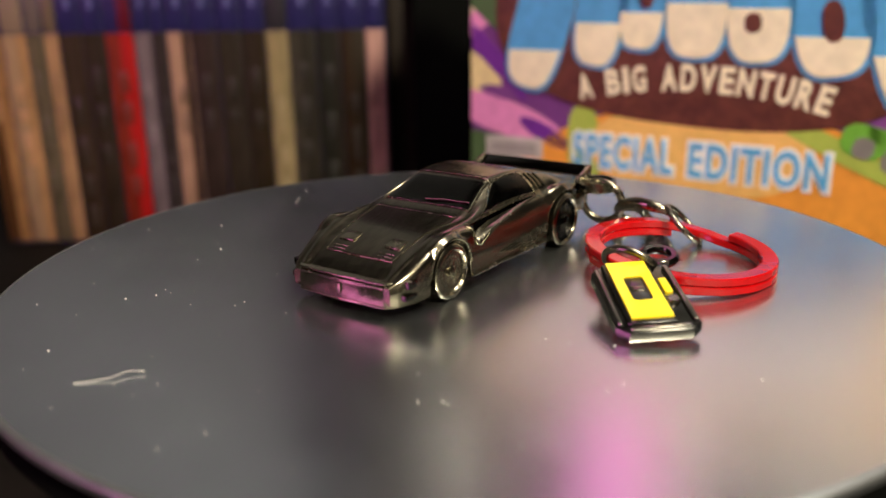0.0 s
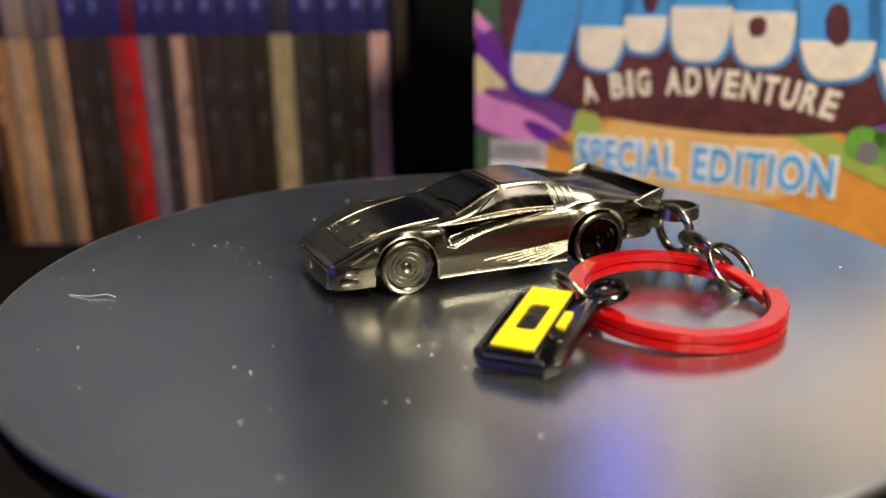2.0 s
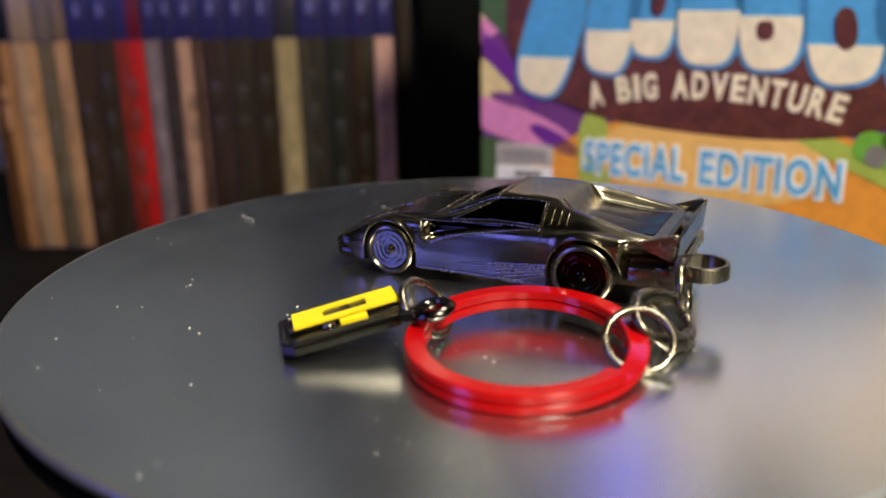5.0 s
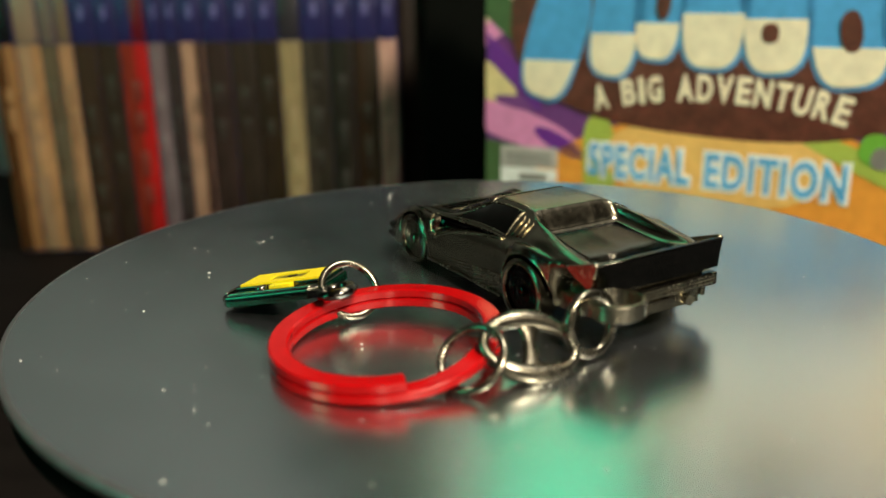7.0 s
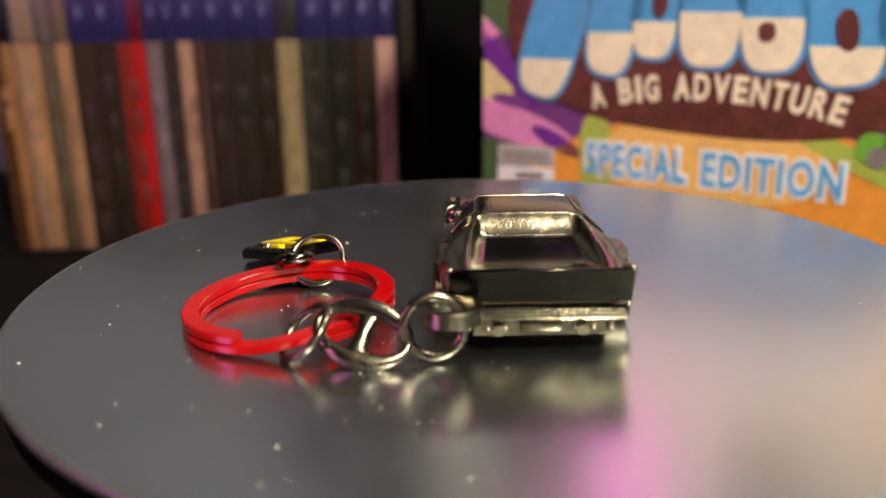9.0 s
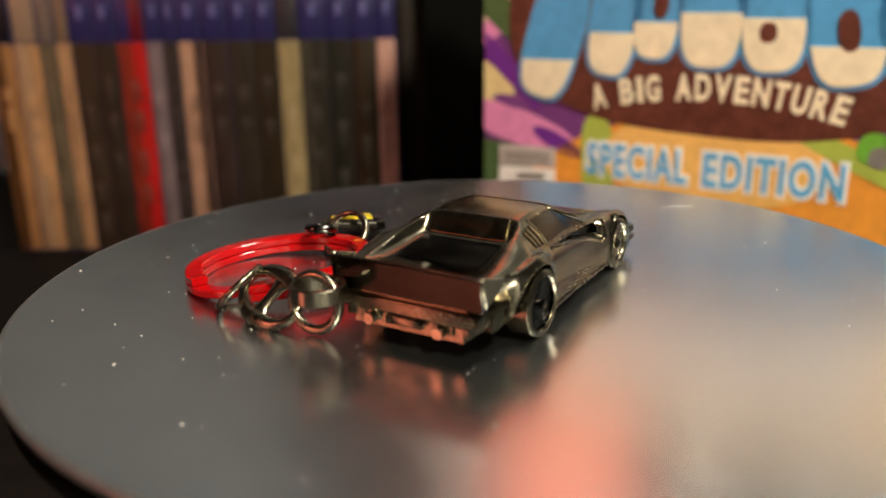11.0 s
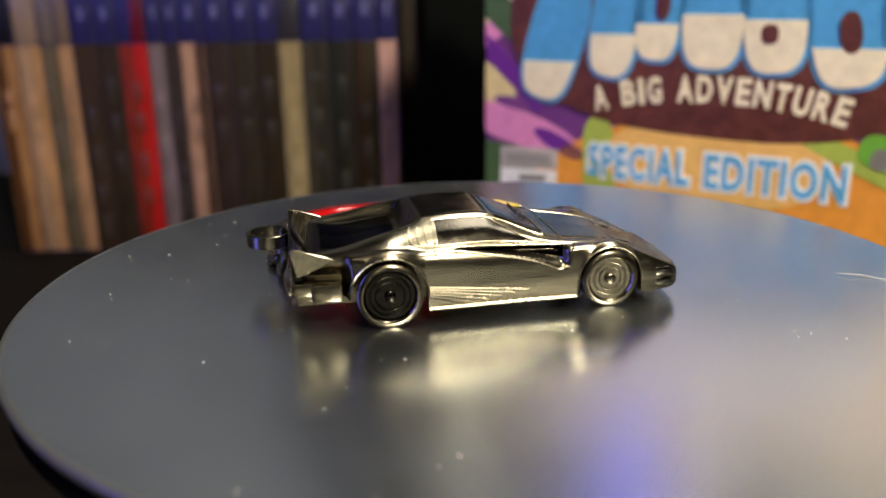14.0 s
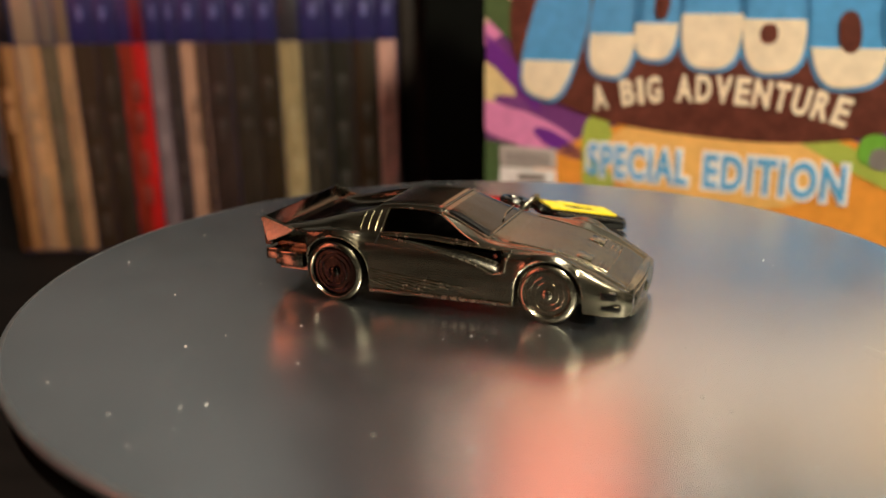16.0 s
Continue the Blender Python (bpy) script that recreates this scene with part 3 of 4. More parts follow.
def toy_car():
    car = thing("toy_car", "gunmetal die-cast wedge sports car charm with wing and ducts", "toy car")
    body = part("body", body_mesh(), METAL, car, smooth=34)
    for side in (1, -1):
        wheel(car, AXLE_F, 11.5 * side, 4.15, 4.1, 3.0, side)
        wheel(car, AXLE_R, 13.2 * side, 4.5, 4.5, 3.6, side)
    # glazing
    part("windscreen", join(skin_panel(-0.1, 6.3, 0, 2.6, 0.08), skin_panel(-0.1, 6.3, 0, 2.6, 0.08, -1)), METAL_DARK, car, "smooth dark windscreen")
    part("rear_window", join(skin_panel(-13.0, -10.75, 0, 1.8, 0.1), skin_panel(-13.0, -10.75, 0, 1.8, 0.1, -1)), METAL, car, "sloping rear window")
    # darker than the body: shade of the recessed deck as colour
    part("engine_cover", join(skin_panel(-24.5, -13.9, 0, 1.75, 0.12), skin_panel(-24.5, -13.9, 0, 1.75, 0.12, -1)), METAL_DARK, car, "sunken engine cover, its shade put into dark metal")
    part("screen_frame", join(skin_line([(6.6, 0), (6.6, 2.9)], 0.16), skin_line([(6.6, 0), (6.6, 2.9)], 0.16, -1), skin_line([(-1.1, 0), (-1.1, 2.9), (6.6, 3.0)], 0.17), skin_line([(-1.1, 0), (-1.1, 2.9), (6.6, 3.0)], 0.17, -1)), METAL_EDGE, car)
    part("wiper", tube([on_body(6.0, 0.1, -1, 0.3), on_body(5.4, 1.0, 1, 0.3), on_body(5.2, 2.3, 1, 0.3)], 0.14 * MM, 6), METAL_EDGE, car)
    for side in (1, -1):
        part("side_window", skin_panel(-8.8, 4.6, lambda k: 3.2 + 1.3 * max(0, k - 0.55) / 0.45 * 0.9, 4.75, 0.08, side, 16, 5), METAL_DARK, car, "dark side window")
        part("window_frame", join(skin_line([(5.4, 4.7), (-9.2, 4.85), (-9.2, 3.15)], 0.14, side), skin_line([(-9.2, 3.1), (-1, 3.05), (5.4, 4.6)], 0.14, side)), METAL_EDGE, car)
        for k in range(3):
            x = -10.1 - 1.15 * k
            part("quarter_vent", skin_panel(x - 0.36, x, lambda q: 3.35 + 0.25 * (1 - q), lambda q: 4.7 - 0.12 * (1 - q), 0.2, side, 3, 3, 0.5), METAL, car)
        # the hollow's shade is coloured in with a dark plate
        part("side_duct", skin_panel(-8.6, 9.0, lambda k: 5.15, lambda k: 5.2 + 1.98 * k ** 1.1, 0.04, side, 24, 12), METAL_DARK, car, "long wedge-shaped side duct, its shade put into dark metal")
        part("duct_lip", skin_line([(-8.8, 5.27), (-3, 6.04), (3, 6.85), (8.2, 7.6), (9.8, 7.5), (10.2, 6.2), (10.6, 5.4)], 0.16, side, 0.08), METAL_EDGE, car)
        part("belt_line", skin_line([(10.4, 5.1), (-9, 5.05)], 0.14, side), METAL_EDGE, car)
        part("door_gap", skin_line([(-9.4, 5.1), (-9.4, 6.6)], 0.06, side, 0.0), BLACK, car)
        for k in range(6):
            z = 0.40 + 0.105 * k
            x_end = 3.6 - 1.9 * k
            part("strake", skin_line([(-10.4, 7.55 + z * 0.95), (x_end, 8.02 + z * 0.95)], 0.15, side, 0.1), METAL_EDGE, car)
        sill = [on_body(x, 8.93, side, 0.1) for x in (-10.4, -4, 3, 10.7)]
        part("sill", tube(sill, 0.28 * MM, 6), METAL_EDGE, car)
        for ax, rad, zc in ((AXLE_F, 4.76, 4.15), (AXLE_R, 5.3, 4.5)):
            lip = []
            for k in range(25):
                a = radians(4 + 172 * k / 24)
                x = ax + rad * math.cos(a)
                h = section(x)
                lip.append(Vector((x, (h[9][0] + 0.1) * side, max(zc + rad * math.sin(a), 2.0))) * MM)
            part("arch_lip", tube(lip, 0.15 * MM, 6), METAL_EDGE, car)
        part("headlight", block(-1.15 * MM, 1.15 * MM, -1.35 * MM, 1.35 * MM, -0.5 * MM, 0.4 * MM, 0.12 * MM, Matrix.Translation((19.3 * MM, 4.2 * side * MM, 7.72 * MM)) @ Matrix.Rotation(radians(14), 4, "Y")), METAL_EDGE, car)
        part("lamp_slot", join(*[block(x * MM, (x + 0.25) * MM, (4.2 * side - 1.3) * MM, (4.2 * side + 1.3) * MM, (zz - 0.2) * MM, (zz + 0.12) * MM, 0.05 * MM) for x, zz in ((21.4, 7.1), (22.0, 6.84), (22.6, 6.57))]), METAL_EDGE, car)
        part("indicator", block(22.8 * MM, 25.0 * MM, min(9.3 * side, 10.6 * side) * MM, max(9.3 * side, 10.6 * side) * MM, 4.0 * MM, 5.1 * MM, 0.15 * MM), BLACK_METAL, car)
        part("bumper_vent", block(22.0 * MM, 25.6 * MM, min(8.8 * side, 10.5 * side) * MM, max(8.8 * side, 10.5 * side) * MM, 2.5 * MM, 3.3 * MM, 0.12 * MM), BLACK_METAL, car)
        part("exhaust_pipe", tube([(-28.2 * MM, 5.2 * side * MM, 3.5 * MM), (-29.3 * MM, 5.2 * side * MM, 3.5 * MM)], 0.75 * MM, 14), METAL_EDGE, car)
    part("bonnet", join(skin_panel(9.2, 22.6, 0, 2.0, 0.06), skin_panel(9.2, 22.6, 0, 2.0, 0.06, -1)), METAL, car)
    part("bonnet_edge", join(*[skin_line([(9.2, 0), (9.2, 2.2), (22.8, 2.0), (22.9, 0)], 0.07, k, 0.04) for k in (1, -1)]), METAL_EDGE, car)
    nose = [(23.4, -9.6), (25.6, -8.9), (26.9, -7.6), (27.25, 0), (26.9, 7.6), (25.6, 8.9), (23.4, 9.6)]
    part("front_bumper", slab([(x * MM, y * MM) for x, y in nose], 1.5 * MM, 4.25 * MM, 0.3 * MM), METAL, car, "flat metal front bumper")
    part("bumper_ridge", join(*[slab([((x + o) * MM, y * MM) for x, y in nose], z * MM, (z + 0.3) * MM, 0.08 * MM) for o, z in ((0.15, 4.2), (-0.1, 4.7), (0.1, 1.4))]), METAL_EDGE, car)
    part("badge", block(27.1 * MM, 27.5 * MM, -0.45 * MM, 0.45 * MM, 2.5 * MM, 3.9 * MM, 0.1 * MM), METAL_EDGE, car)
    # tail
    def across(profile, y0, y1):
        bm = bmesh.new()
        f = bm.faces.new([bm.verts.new((x * MM, y0 * MM, z * MM)) for x, z in profile])
        out = bmesh.ops.extrude_face_region(bm, geom=[f])
        for v in out["geom"]:
            if isinstance(v, bmesh.types.BMVert):
                v.co.y = y1 * MM
        bmesh.ops.bevel(bm, geom=list(bm.edges), offset=0.12 * MM, segments=1, affect="EDGES")
        return bm
    part("rear_wing", across([(-25.8, 9.6), (-28.5, 11.3), (-28.95, 11.2), (-28.9, 10.8), (-28.5, 6.9), (-27.3, 6.9), (-27.2, 9.3)], -11.2, 11.2), METAL_DARK, car, "upswept full-width tail wing")
    for side in (1, -1):
        part("wing_fin", across([(-23.0, 9.8), (-28.3, 11.5), (-28.9, 11.2), (-28.0, 7.4), (-24.5, 8.8)], 11.1 * side - 0.35, 11.1 * side + 0.35), METAL_EDGE, car)
    wrap = [block(-26.2 * MM, -22.0 * MM, min(8.6 * k, 11.4 * k) * MM, max(8.6 * k, 11.4 * k) * MM, 3.7 * MM, 6.2 * MM, 0.35 * MM) for k in (1, -1)]
    bumper = part("rear_bumper", join(block(-28.8 * MM, -25.6 * MM, -10.9 * MM, 10.9 * MM, 4.5 * MM, 6.4 * MM, 0.3 * MM), *wrap), METAL, car, "ridged metal rear bumper round the corners")
    for z in (5.1, 5.55, 6.0):
        part("ridge", block(-28.95 * MM, -28.6 * MM, -10.3 * MM, 10.3 * MM, (z - 0.1) * MM, (z + 0.1) * MM, 0.05 * MM), METAL_EDGE, bumper)
    for k in range(9):
        y = -8.8 + 2.2 * k
        part("diffuser_fin", block(-28.3 * MM, -24.6 * MM, (y - 0.4) * MM, (y + 0.4) * MM, 3.2 * MM, 4.9 * MM, 0.12 * MM), METAL, car)
    part("number_panel", block(-29.1 * MM, -28.6 * MM, -2.6 * MM, 2.6 * MM, 3.4 * MM, 4.5 * MM, 0.1 * MM), METAL, car)
    eye = lathe([(3.05 * MM, -1.05 * MM), (3.5 * MM, -1.05 * MM), (3.65 * MM, -0.9 * MM), (3.65 * MM, 0.9 * MM), (3.5 * MM, 1.05 * MM), (3.05 * MM, 1.05 * MM)], 48, pose(-31.9 * MM, 10.9 * MM, 7.1 * MM), True)
    part("eyelet", join(eye, block(-29.0 * MM, -27.5 * MM, 9.0 * MM, 11.0 * MM, 6.4 * MM, 7.6 * MM, 0.2 * MM)), LINK, car, "flat metal eyelet on the tail")
    return car


car = rides(toy_car(), CAR)

# ---- key ring and charms ----
def coil(first, last):
    """A flat split ring of two turns: the strip starts at the open end, runs round on top and ramps down to the lower turn."""
    bm = bmesh.new()
    half, b = 0.62, 0.2
    r0, r1 = 12.1, 14.6
    prof = [(r0, -half + b), (r0 + b, -half), (r1 - b, -half), (r1, -half + b), (r1, half - b), (r1 - b, half), (r0 + b, half), (r0, half - b)]
    n, rings = 110, []
    for i in range(n + 1):
        a = 35.5 - first - (last - first) * i / n
        run = 35.5 - a
        k = min(1.0, max(0.0, (run - 306.0) / 44.0))
        z = 1.95 * (1 - k) + 0.63 * k + 1.0 * (1 + math.cos(radians(a - 155)))  # leans on the small rings
        out = 0.25 * math.sin(math.pi * k)
        rings.append([bm.verts.new(((r + out) * MM * math.cos(radians(a)), (r + out) * MM * math.sin(radians(a)), (z + h) * MM)) for r, h in prof])
    for p, q in zip(rings, rings[1:]):
        for k in range(8):
            bm.faces.new((p[k], p[(k + 1) % 8], q[(k + 1) % 8], q[k]))
    bm.faces.new(rings[0])
    bm.faces.new(rings[-1])
    return bm


ring = thing("key_ring", "glossy red enamelled flat split key ring", "key ring")
part("upper_turn", coil(0.0, 340.0), RED, ring, smooth=25)
part("lower_turn", coil(340.0, 674.0), RED, ring, smooth=25)
rides(ring, pose(33.0 * MM, -1.82 * MM, 0))

cassette = thing("cassette_charm", "black metal cassette charm with yellow enamel label", "charm")


def chamfered(x0, x1, y0, y1, c):
    return [(x * MM, y * MM) for x, y in ((x0 + c, y0), (x1 - c, y0), (x1, y0 + c), (x1, y1 - c), (x1 - c, y1), (x0 + c, y1), (x0, y1 - c), (x0, y0 + c))]


def window_plate(x0, x1, y0, y1, w, h, z0, z1):
    """A plate with a rounded window through it."""
    bm = bmesh.new()
    inner = rounded(w * MM, h * MM, 0.6 * MM, 5)
    n = len(inner)
    outer = []
    for x, y in inner:
        k = max(abs(x) / (w / 2 * MM), abs(y) / (h / 2 * MM))
        px, py = x / k / (w / 2 * MM), y / k / (h / 2 * MM)
        outer.append((((x0 + x1) / 2 + px * (x1 - x0) / 2) * MM, ((y0 + y1) / 2 + py * (y1 - y0) / 2) * MM))
    rows = [[bm.verts.new((x, y, z * MM)) for x, y in ring_] for ring_, z in ((inner, z0), (inner, z1), (outer, z1), (outer, z0))]
    for i in range(n):
        j = (i + 1) % n
        for a, b in ((0, 1), (1, 2), (2, 3), (3, 0)):
            bm.faces.new((rows[a][i], rows[a][j], rows[b][j], rows[b][i]))
    return bm


part("plate", slab(chamfered(-4.9, 6.2, -8.9, 7.3, 1.5), -2.0 * MM, -0.55 * MM, 0.35 * MM), BLACK_METAL, cassette)
part("raised_face", slab(chamfered(-3.3, 3.2, -7.6, 7.0, 0.3), -0.6 * MM, -0.05 * MM, 0.12 * MM), BLACK_METAL, cassette)
for x0, x1, y0, y1 in ((5.1, 5.8, -7.2, 6.2), (-4.5, -3.9, -7.2, 6.2), (-3.2, 4.6, -8.5, -7.9)):
    part("raised_rail", slab(chamfered(x0, x1, y0, y1, 0.2), -0.6 * MM, -0.22 * MM, 0.1 * MM), NICKEL_EDGE, cassette)
for x in (-2.6, 2.0):
    part("rivet", lathe([(0, -0.1 * MM), (0.3 * MM, -0.1 * MM), (0.4 * MM, -0.3 * MM), (0.4 * MM, -0.6 * MM)], 16, pose(x * MM, -7.2 * MM, 0.12 * MM)), NICKEL_EDGE, cassette)
part("label", window_plate(-2.7, 2.7, -6.8, 6.8, 2.7, 5.8, -0.1, 0.25), YELLOW, cassette, "yellow enamel label with a window", 0)
reel_pit = part("window", block(-1.5 * MM, 1.5 * MM, -3.05 * MM, 3.05 * MM, -0.12 * MM, 0.02 * MM, 0.02 * MM), BLACK, cassette, "dark little window")
part("reel_bar", block(-0.9 * MM, 0.9 * MM, -0.5 * MM, 0.7 * MM, 0.0 * MM, 0.14 * MM, 0.05 * MM), LINK, reel_pit)
part("yellow_bar", block(3.3 * MM, 4.4 * MM, -1.1 * MM, 2.4 * MM, -0.6 * MM, 0.12 * MM, 0.12 * MM), YELLOW, cassette)
part("knob", lathe([(0, 0.1 * MM), (0.75 * MM, 0.1 * MM), (0.9 * MM, -0.1 * MM), (0.9 * MM, -0.6 * MM)], 24, pose(3.95 * MM, -2.6 * MM, 0)), NICKEL_EDGE, cassette)
part("eyelet", lathe([(1.75 * MM, -0.62 * MM), (2.4 * MM, -0.66 * MM), (2.85 * MM, -0.3 * MM), (2.95 * MM, 0), (2.85 * MM, 0.3 * MM), (2.4 * MM, 0.66 * MM), (1.75 * MM, 0.62 * MM), (1.5 * MM, 0.25 * MM), (1.45 * MM, 0), (1.5 * MM, -0.25 * MM)], 36, pose(6.1 * MM, 10.3 * MM, -1.3 * MM), True), BLACK_METAL, cassette)
part("neck", slab([(x * MM, y * MM) for x, y in ((3.6, 6.8), (5.9, 5.6), (7.0, 8.0), (4.7, 8.9))], -1.8 * MM, -0.75 * MM, 0.15 * MM), BLACK_METAL, cassette)
rides(cassette, pose(22.05 * MM, -22.95 * MM, 4.2 * MM) @ pose(0, 0, 0, 0, 0, 5.1) @ pose(0, 0, 0, 11.5, 0, 0) @ pose(0, 0, 0, 0, -2.0, 0))


def jump_ring(label, r, wire, x, y, z, azimuth, lean, metal=LINK):
    """A round wire ring; azimuth and lean give the way its flat side faces."""
    ob = thing("jump_ring", label, "ring", group="rings of the key chain")
    part("wire", torus(r * MM, wire * MM, None, 56, 12), metal, ob)
    return rides(ob, pose(x * MM, y * MM, z * MM, 0, 0, azimuth) @ pose(0, 0, 0, 0, 90 - lean, 0))


jump_ring("thick steel jump ring through the tail eyelet of the car", 3.7, 0.7, 25.0, 22.0, 4.55, 60, 8)
jump_ring("steel jump ring hooked round the red key ring", 4.0, 0.5, 37.0, 11.2, 3.25, -14, 46)
jump_ring("steel jump ring holding the cassette charm", 4.0, 0.55, 23.3, -12.5, 4.0, 54, 40)

link = thing("centre_bar_link", "brushed steel oval chain link with a centre bar", "chain link", group="links of the key chain")
oval_pts = [(5.9 * MM * math.cos(2 * math.pi * k / 56), 3.5 * MM * math.sin(2 * math.pi * k / 56), 0) for k in range(56)]
oval_w = [(0.6 + 0.65 * abs(math.sin(2 * math.pi * k / 56)) ** 2.2) * MM for k in range(56)]
part("loop", tube(oval_pts, oval_w, 12, True), LINK, link)
bar_bm = bmesh.new()
prof_w = [(-3.5, 2.6), (-2.6, 1.7), (-1.6, 1.1), (0, 0.85), (1.6, 1.1), (2.6, 1.7), (3.5, 2.6)]
rows_ = []
for y, w in prof_w:
    rows_.append([bar_bm.verts.new((w * MM * math.cos(2 * math.pi * k / 12), y * MM, 0.62 * MM * math.sin(2 * math.pi * k / 12))) for k in range(12)])
for p_, q_ in zip(rows_, rows_[1:]):
    for k in range(12):
        bar_bm.faces.new((p_[k], p_[(k + 1) % 12], q_[(k + 1) % 12], q_[k]))
part("centre_bar", bar_bm, LINK, link)
rides(link, pose(31.7 * MM, 16.4 * MM, 3.4 * MM, 0, 0, 128.5) @ pose(0, 0, 0, 0, 11, 0) @ pose(0, 0, 0, 44, 0, 0))

# ---- dust on the disc ----
dust_rng = random.Random(11)
dust_bm = bmesh.new()
for k in range(210):
    a, r = dust_rng.uniform(0, 2 * math.pi), 0.068 * math.sqrt(dust_rng.uniform(0.12, 1))
    size = dust_rng.choice((0.05, 0.06, 0.08, 0.10, 0.16)) * MM
    q = pose(r * math.cos(a), r * math.sin(a), 0.3 * size, 0, 0, dust_rng.uniform(0, 180))
    got = bmesh.ops.create_icosphere(dust_bm, subdivisions=1, radius=size, matrix=q @ Matrix.Diagonal((dust_rng.uniform(0.6, 1.7), 0.8, 0.5, 1)))
dust = tagged(mesh_object("dust", dust_bm, DUST), "pale dust specks scattered on the metal disc", "dust", kind="stuff")
rides(dust, pose(0, 0, 0.00002))
lint = tagged(mesh_object("lint_fibre", tube([(-46.0 * MM, -40.6 * MM, 0.1 * MM), (-44 * MM, -40.2 * MM, 0.15 * MM), (-42.0 * MM, -39.6 * MM, 0.3 * MM), (-40.4 * MM, -38.2 * MM, 0.5 * MM), (-38.6 * MM, -38.0 * MM, 0.3 * MM)], 0.045 * MM, 6), DUST), "thin pale lint fibre lying on the metal disc", "fibre")
rides(lint, pose(0, 0, 0))

# ---- colour-changing lamps, each with a turning six-sided drum behind its window ----
# both are added, standing in for a colour-changing light whose source is unseen
TINTS = {"rose": (0.9, 0.24, 0.70), "scarlet": (1.0, 0.05, 0.035), "green": (0.02, 0.62, 0.34), "azure": (0.14, 0.16, 1.0), "coral": (0.90, 0.23, 0.14), "dim": (0.2, 0.15, 0.12)}
ORDER = ["rose", "scarlet", "green", "azure", "coral", "dim"]
SHOWS = [(0, "rose"), (.2, "green"), (.4, "azure"), (.5, "coral"), (.64, "scarlet"), (.82, "coral"), (1.0, "green"), (1.15, "azure"), (1.4, "scarlet"), (1.6, "coral"),
         (1.8, "green"), (2.0, "azure"), (2.2, "scarlet"), (2.4, "coral"), (3.5, "rose"), (4.7, "green"), (4.9, "azure"), (5.1, "scarlet"), (5.3, "coral"), (6.1, "green"),
         (6.3, "azure"), (6.5, "scarlet"), (6.7, "coral"), (6.9, "green"), (7.1, "azure"), (7.3, "scarlet"), (7.5, "coral"), (8.0, "green"), (8.2, "azure"), (8.4, "rose"),
         (9.2, "scarlet"), (9.4, "coral"), (9.6, "green"), (9.8, "azure"), (10.0, "scarlet"), (10.2, "coral"), (11.1, "green"), (11.4, "azure"), (11.6, "scarlet"),
         (11.8, "coral"), (12.6, "rose"), (13.8, "green"), (14.0, "azure"), (14.2, "scarlet"), (14.4, "coral"), (14.6, "green"), (14.8, "azure"), (15.0, "scarlet"),
         (15.2, "coral"), (15.4, "green"), (15.6, "azure"), (15.8, "scarlet"), (16.0, "coral")]
DRUMS = []


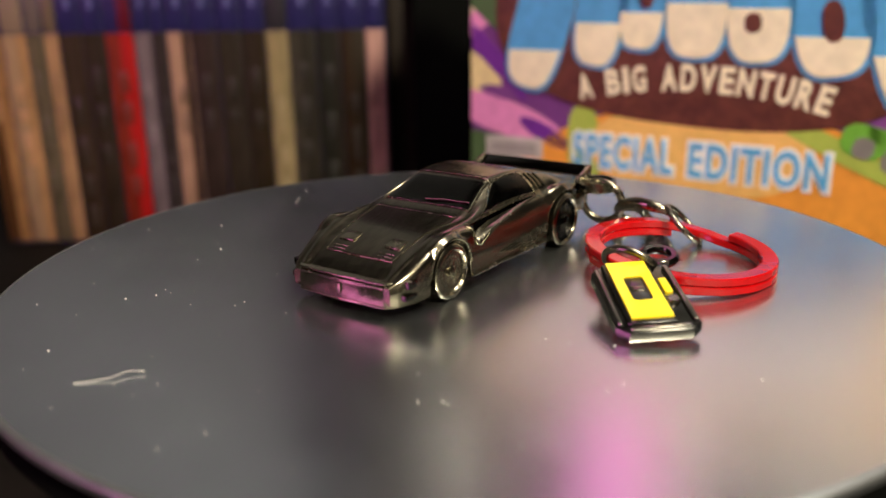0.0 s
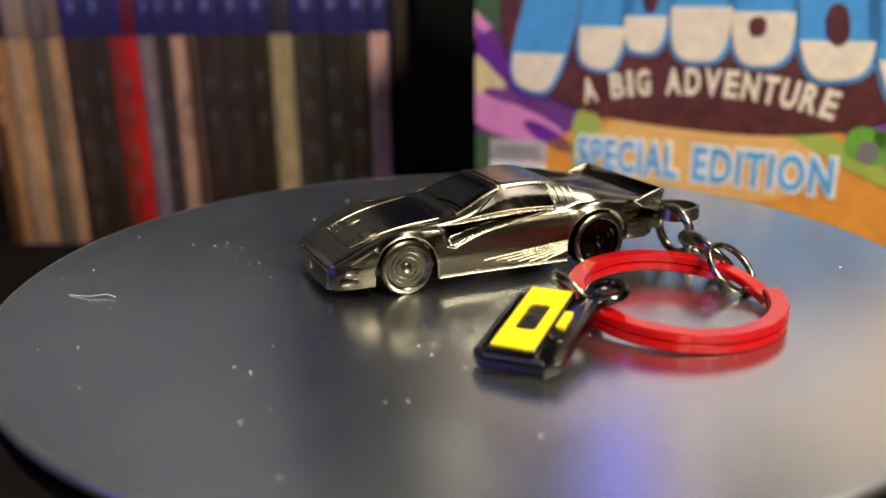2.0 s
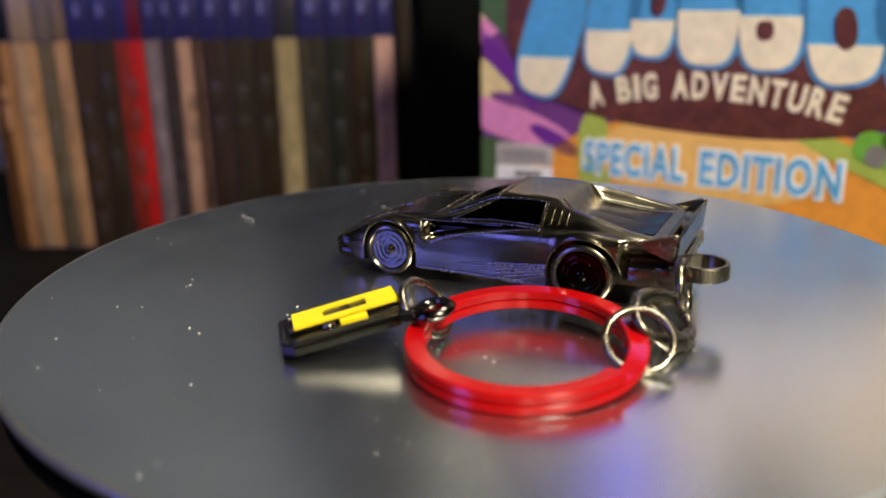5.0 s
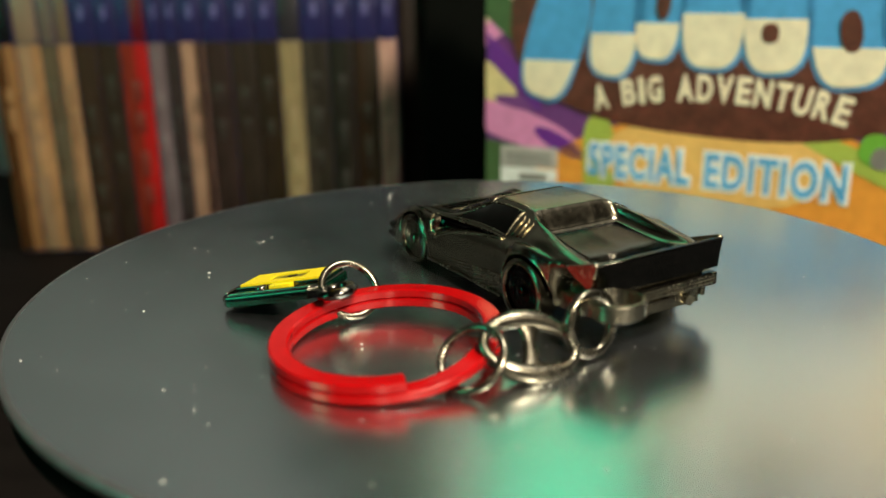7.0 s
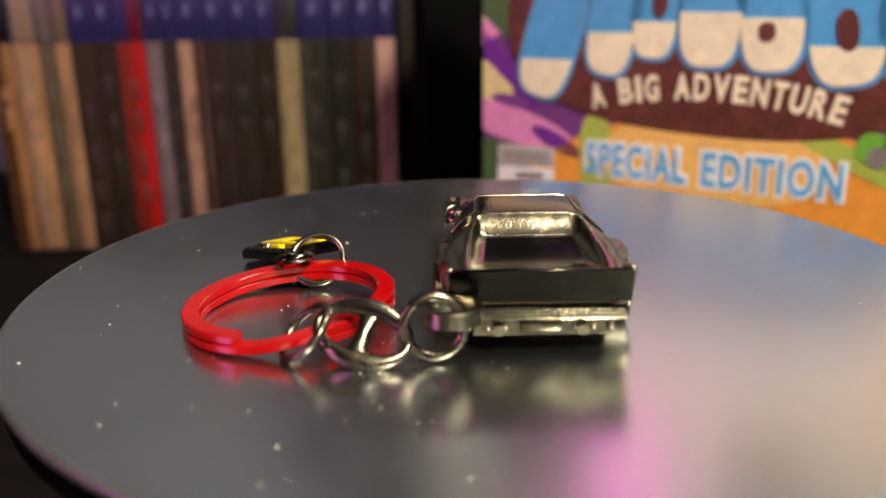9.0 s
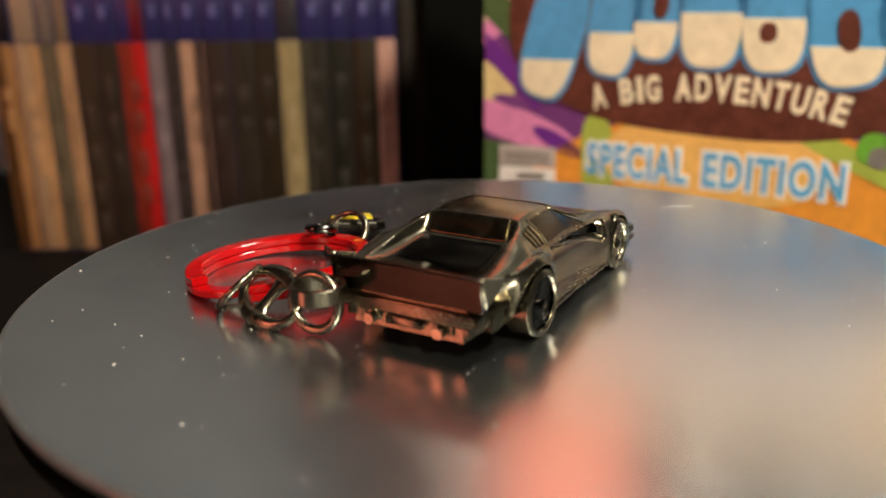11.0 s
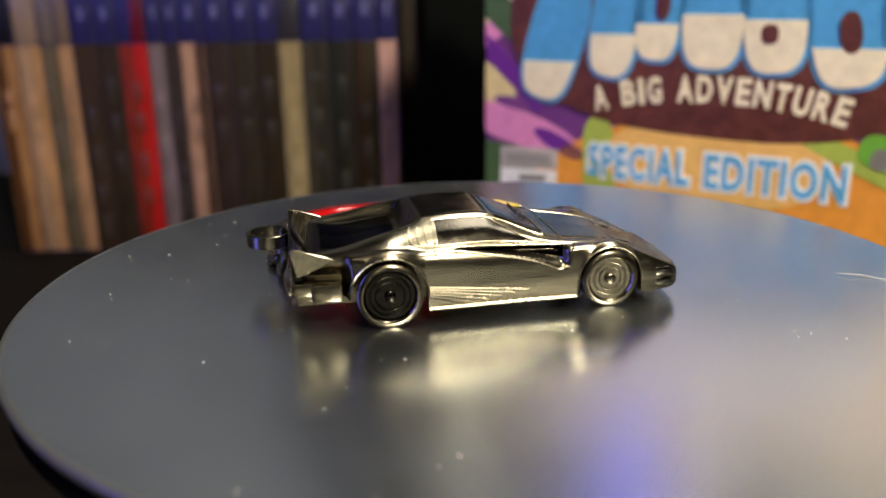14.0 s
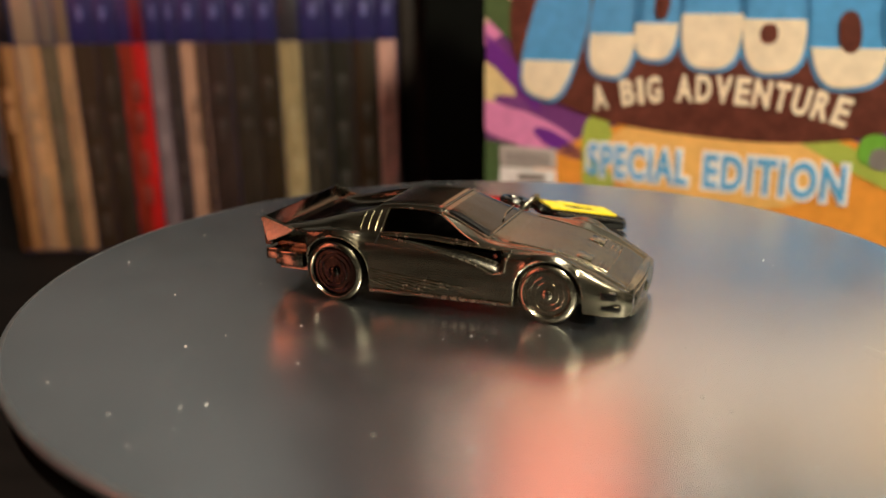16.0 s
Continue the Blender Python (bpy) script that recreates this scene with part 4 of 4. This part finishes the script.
def colour_lamp(m, width, height, power, spans):
    """spans: the lit share of the window for each tint, from west to east."""
    lamp = thing("colour_lamp", "black six-colour drum lamp added for an unseen colour-changing light", "stage lamp", m, "colour lamps")
    apo = width * math.sqrt(3) / 2
    out = width + 0.012
    for x0, x1, y0, y1 in ((-out, out, out, out + 0.01), (-out - 0.01, -out, -apo - 0.01, out + 0.01), (out, out + 0.01, -apo - 0.01, out + 0.01)):
        part("housing_wall", block(x0, x1, y0, y1, -0.01, height + 0.01, 0.001), BLACK, lamp)
    for sx in (-1, 1):
        xa, xb = sorted((sx * width / 2, sx * out))
        part("housing_front", block(xa, xb, -apo - 0.01, -apo - 0.004, -0.01, height + 0.01, 0.001), BLACK, lamp)
    for z in (-0.02, height + 0.01):
        part("housing_cap", block(-out - 0.01, out + 0.01, -apo - 0.01, out + 0.01, z, z + 0.01, 0.001), BLACK, lamp)
    if m.translation.y < 0:
        part("stand_pole", block(-0.02, 0.02, -0.02, 0.02, -0.9 - m.translation.z + 0.02, -0.02, 0.002), BLACK, lamp)
        part("stand_foot", block(-0.18, 0.18, -0.18, 0.18, -0.9 - m.translation.z, -0.9 - m.translation.z + 0.02, 0.004), BLACK, lamp)
    else:
        part("wall_bracket", block(-0.03, 0.03, out, 0.78 - m.translation.y, height * 0.4, height * 0.6, 0.002), BLACK, lamp)
    drum = part("drum", lathe([(0, 0.002), (width * 0.9, 0.002), (width * 0.9, height - 0.002), (0, height - 0.002)], 6, pose(0, 0, 0, 0, 0, 0)), BLACK, lamp, "six-sided drum of coloured panes", 0)
    for k, tint in enumerate(ORDER):
        a, b = spans[tint]
        glow = material(tint + "_pane", TINTS[tint], 0.5, 0, 0.02, 30, glow=power * (0.03 if tint == "dim" else 1.0))
        part("pane", block((a - 0.5) * width * 0.96, (b - 0.5) * width * 0.96, -apo + 0.001, -apo + 0.006, 0.006, height - 0.006, 0.0005, pose(0, 0, 0, 0, 0, 60 * k)), glow, drum)
    DRUMS.append(drum)
    return lamp


WIDE = {"rose": (.60, .98), "scarlet": (.06, .80), "green": (.04, .80), "azure": (.66, .93), "coral": (.08, .78), "dim": (.2, .8)}
FULL = {k: (0.02, 0.98) for k in ORDER}
# first gives the streak mirrored in the disc, second tints wall, cases and car
colour_lamp(pose(0.086, 0.60, 0.27), 0.15, 0.36, 0.70, WIDE)
colour_lamp(pose(-0.95, -0.55, 0.10, 0, 0, 128), 0.26, 0.45, 5.2, FULL)


def drum_rows():
    """Holds each colour, then steps on face by face."""
    rows, face, total = [(0.0, 0.0)], 0, 0.0
    for t, tint in SHOWS[1:]:
        t -= 0.02
        want = ORDER.index(tint)
        steps = (want - face + 3) % 6 - 3
        n = abs(steps)
        rows.append((t - n / 30, total))
        for k in range(n):
            total -= math.copysign(60, steps)
            rows.append((t - (n - 1 - k) / 30, total))
        face = want
    return rows + [(SECONDS, total)]


# ---- what moves ----
def motions():
    for ob, m in TURNING:
        walk(ob, [(t, pose(0, 0, 0, 0, 0, SPIN * t) @ m) for t in AXIS_TURN])
    turns = drum_rows()
    for drum in DRUMS:
        walk(drum, [(t, pose(0, 0, 0, 0, 0, a)) for t, a in turns])
    walk(disc, [(t, pose(0, 0, -FLOOR_Z, 0, 0, SPIN * t)) for t in AXIS_TURN])


motions()
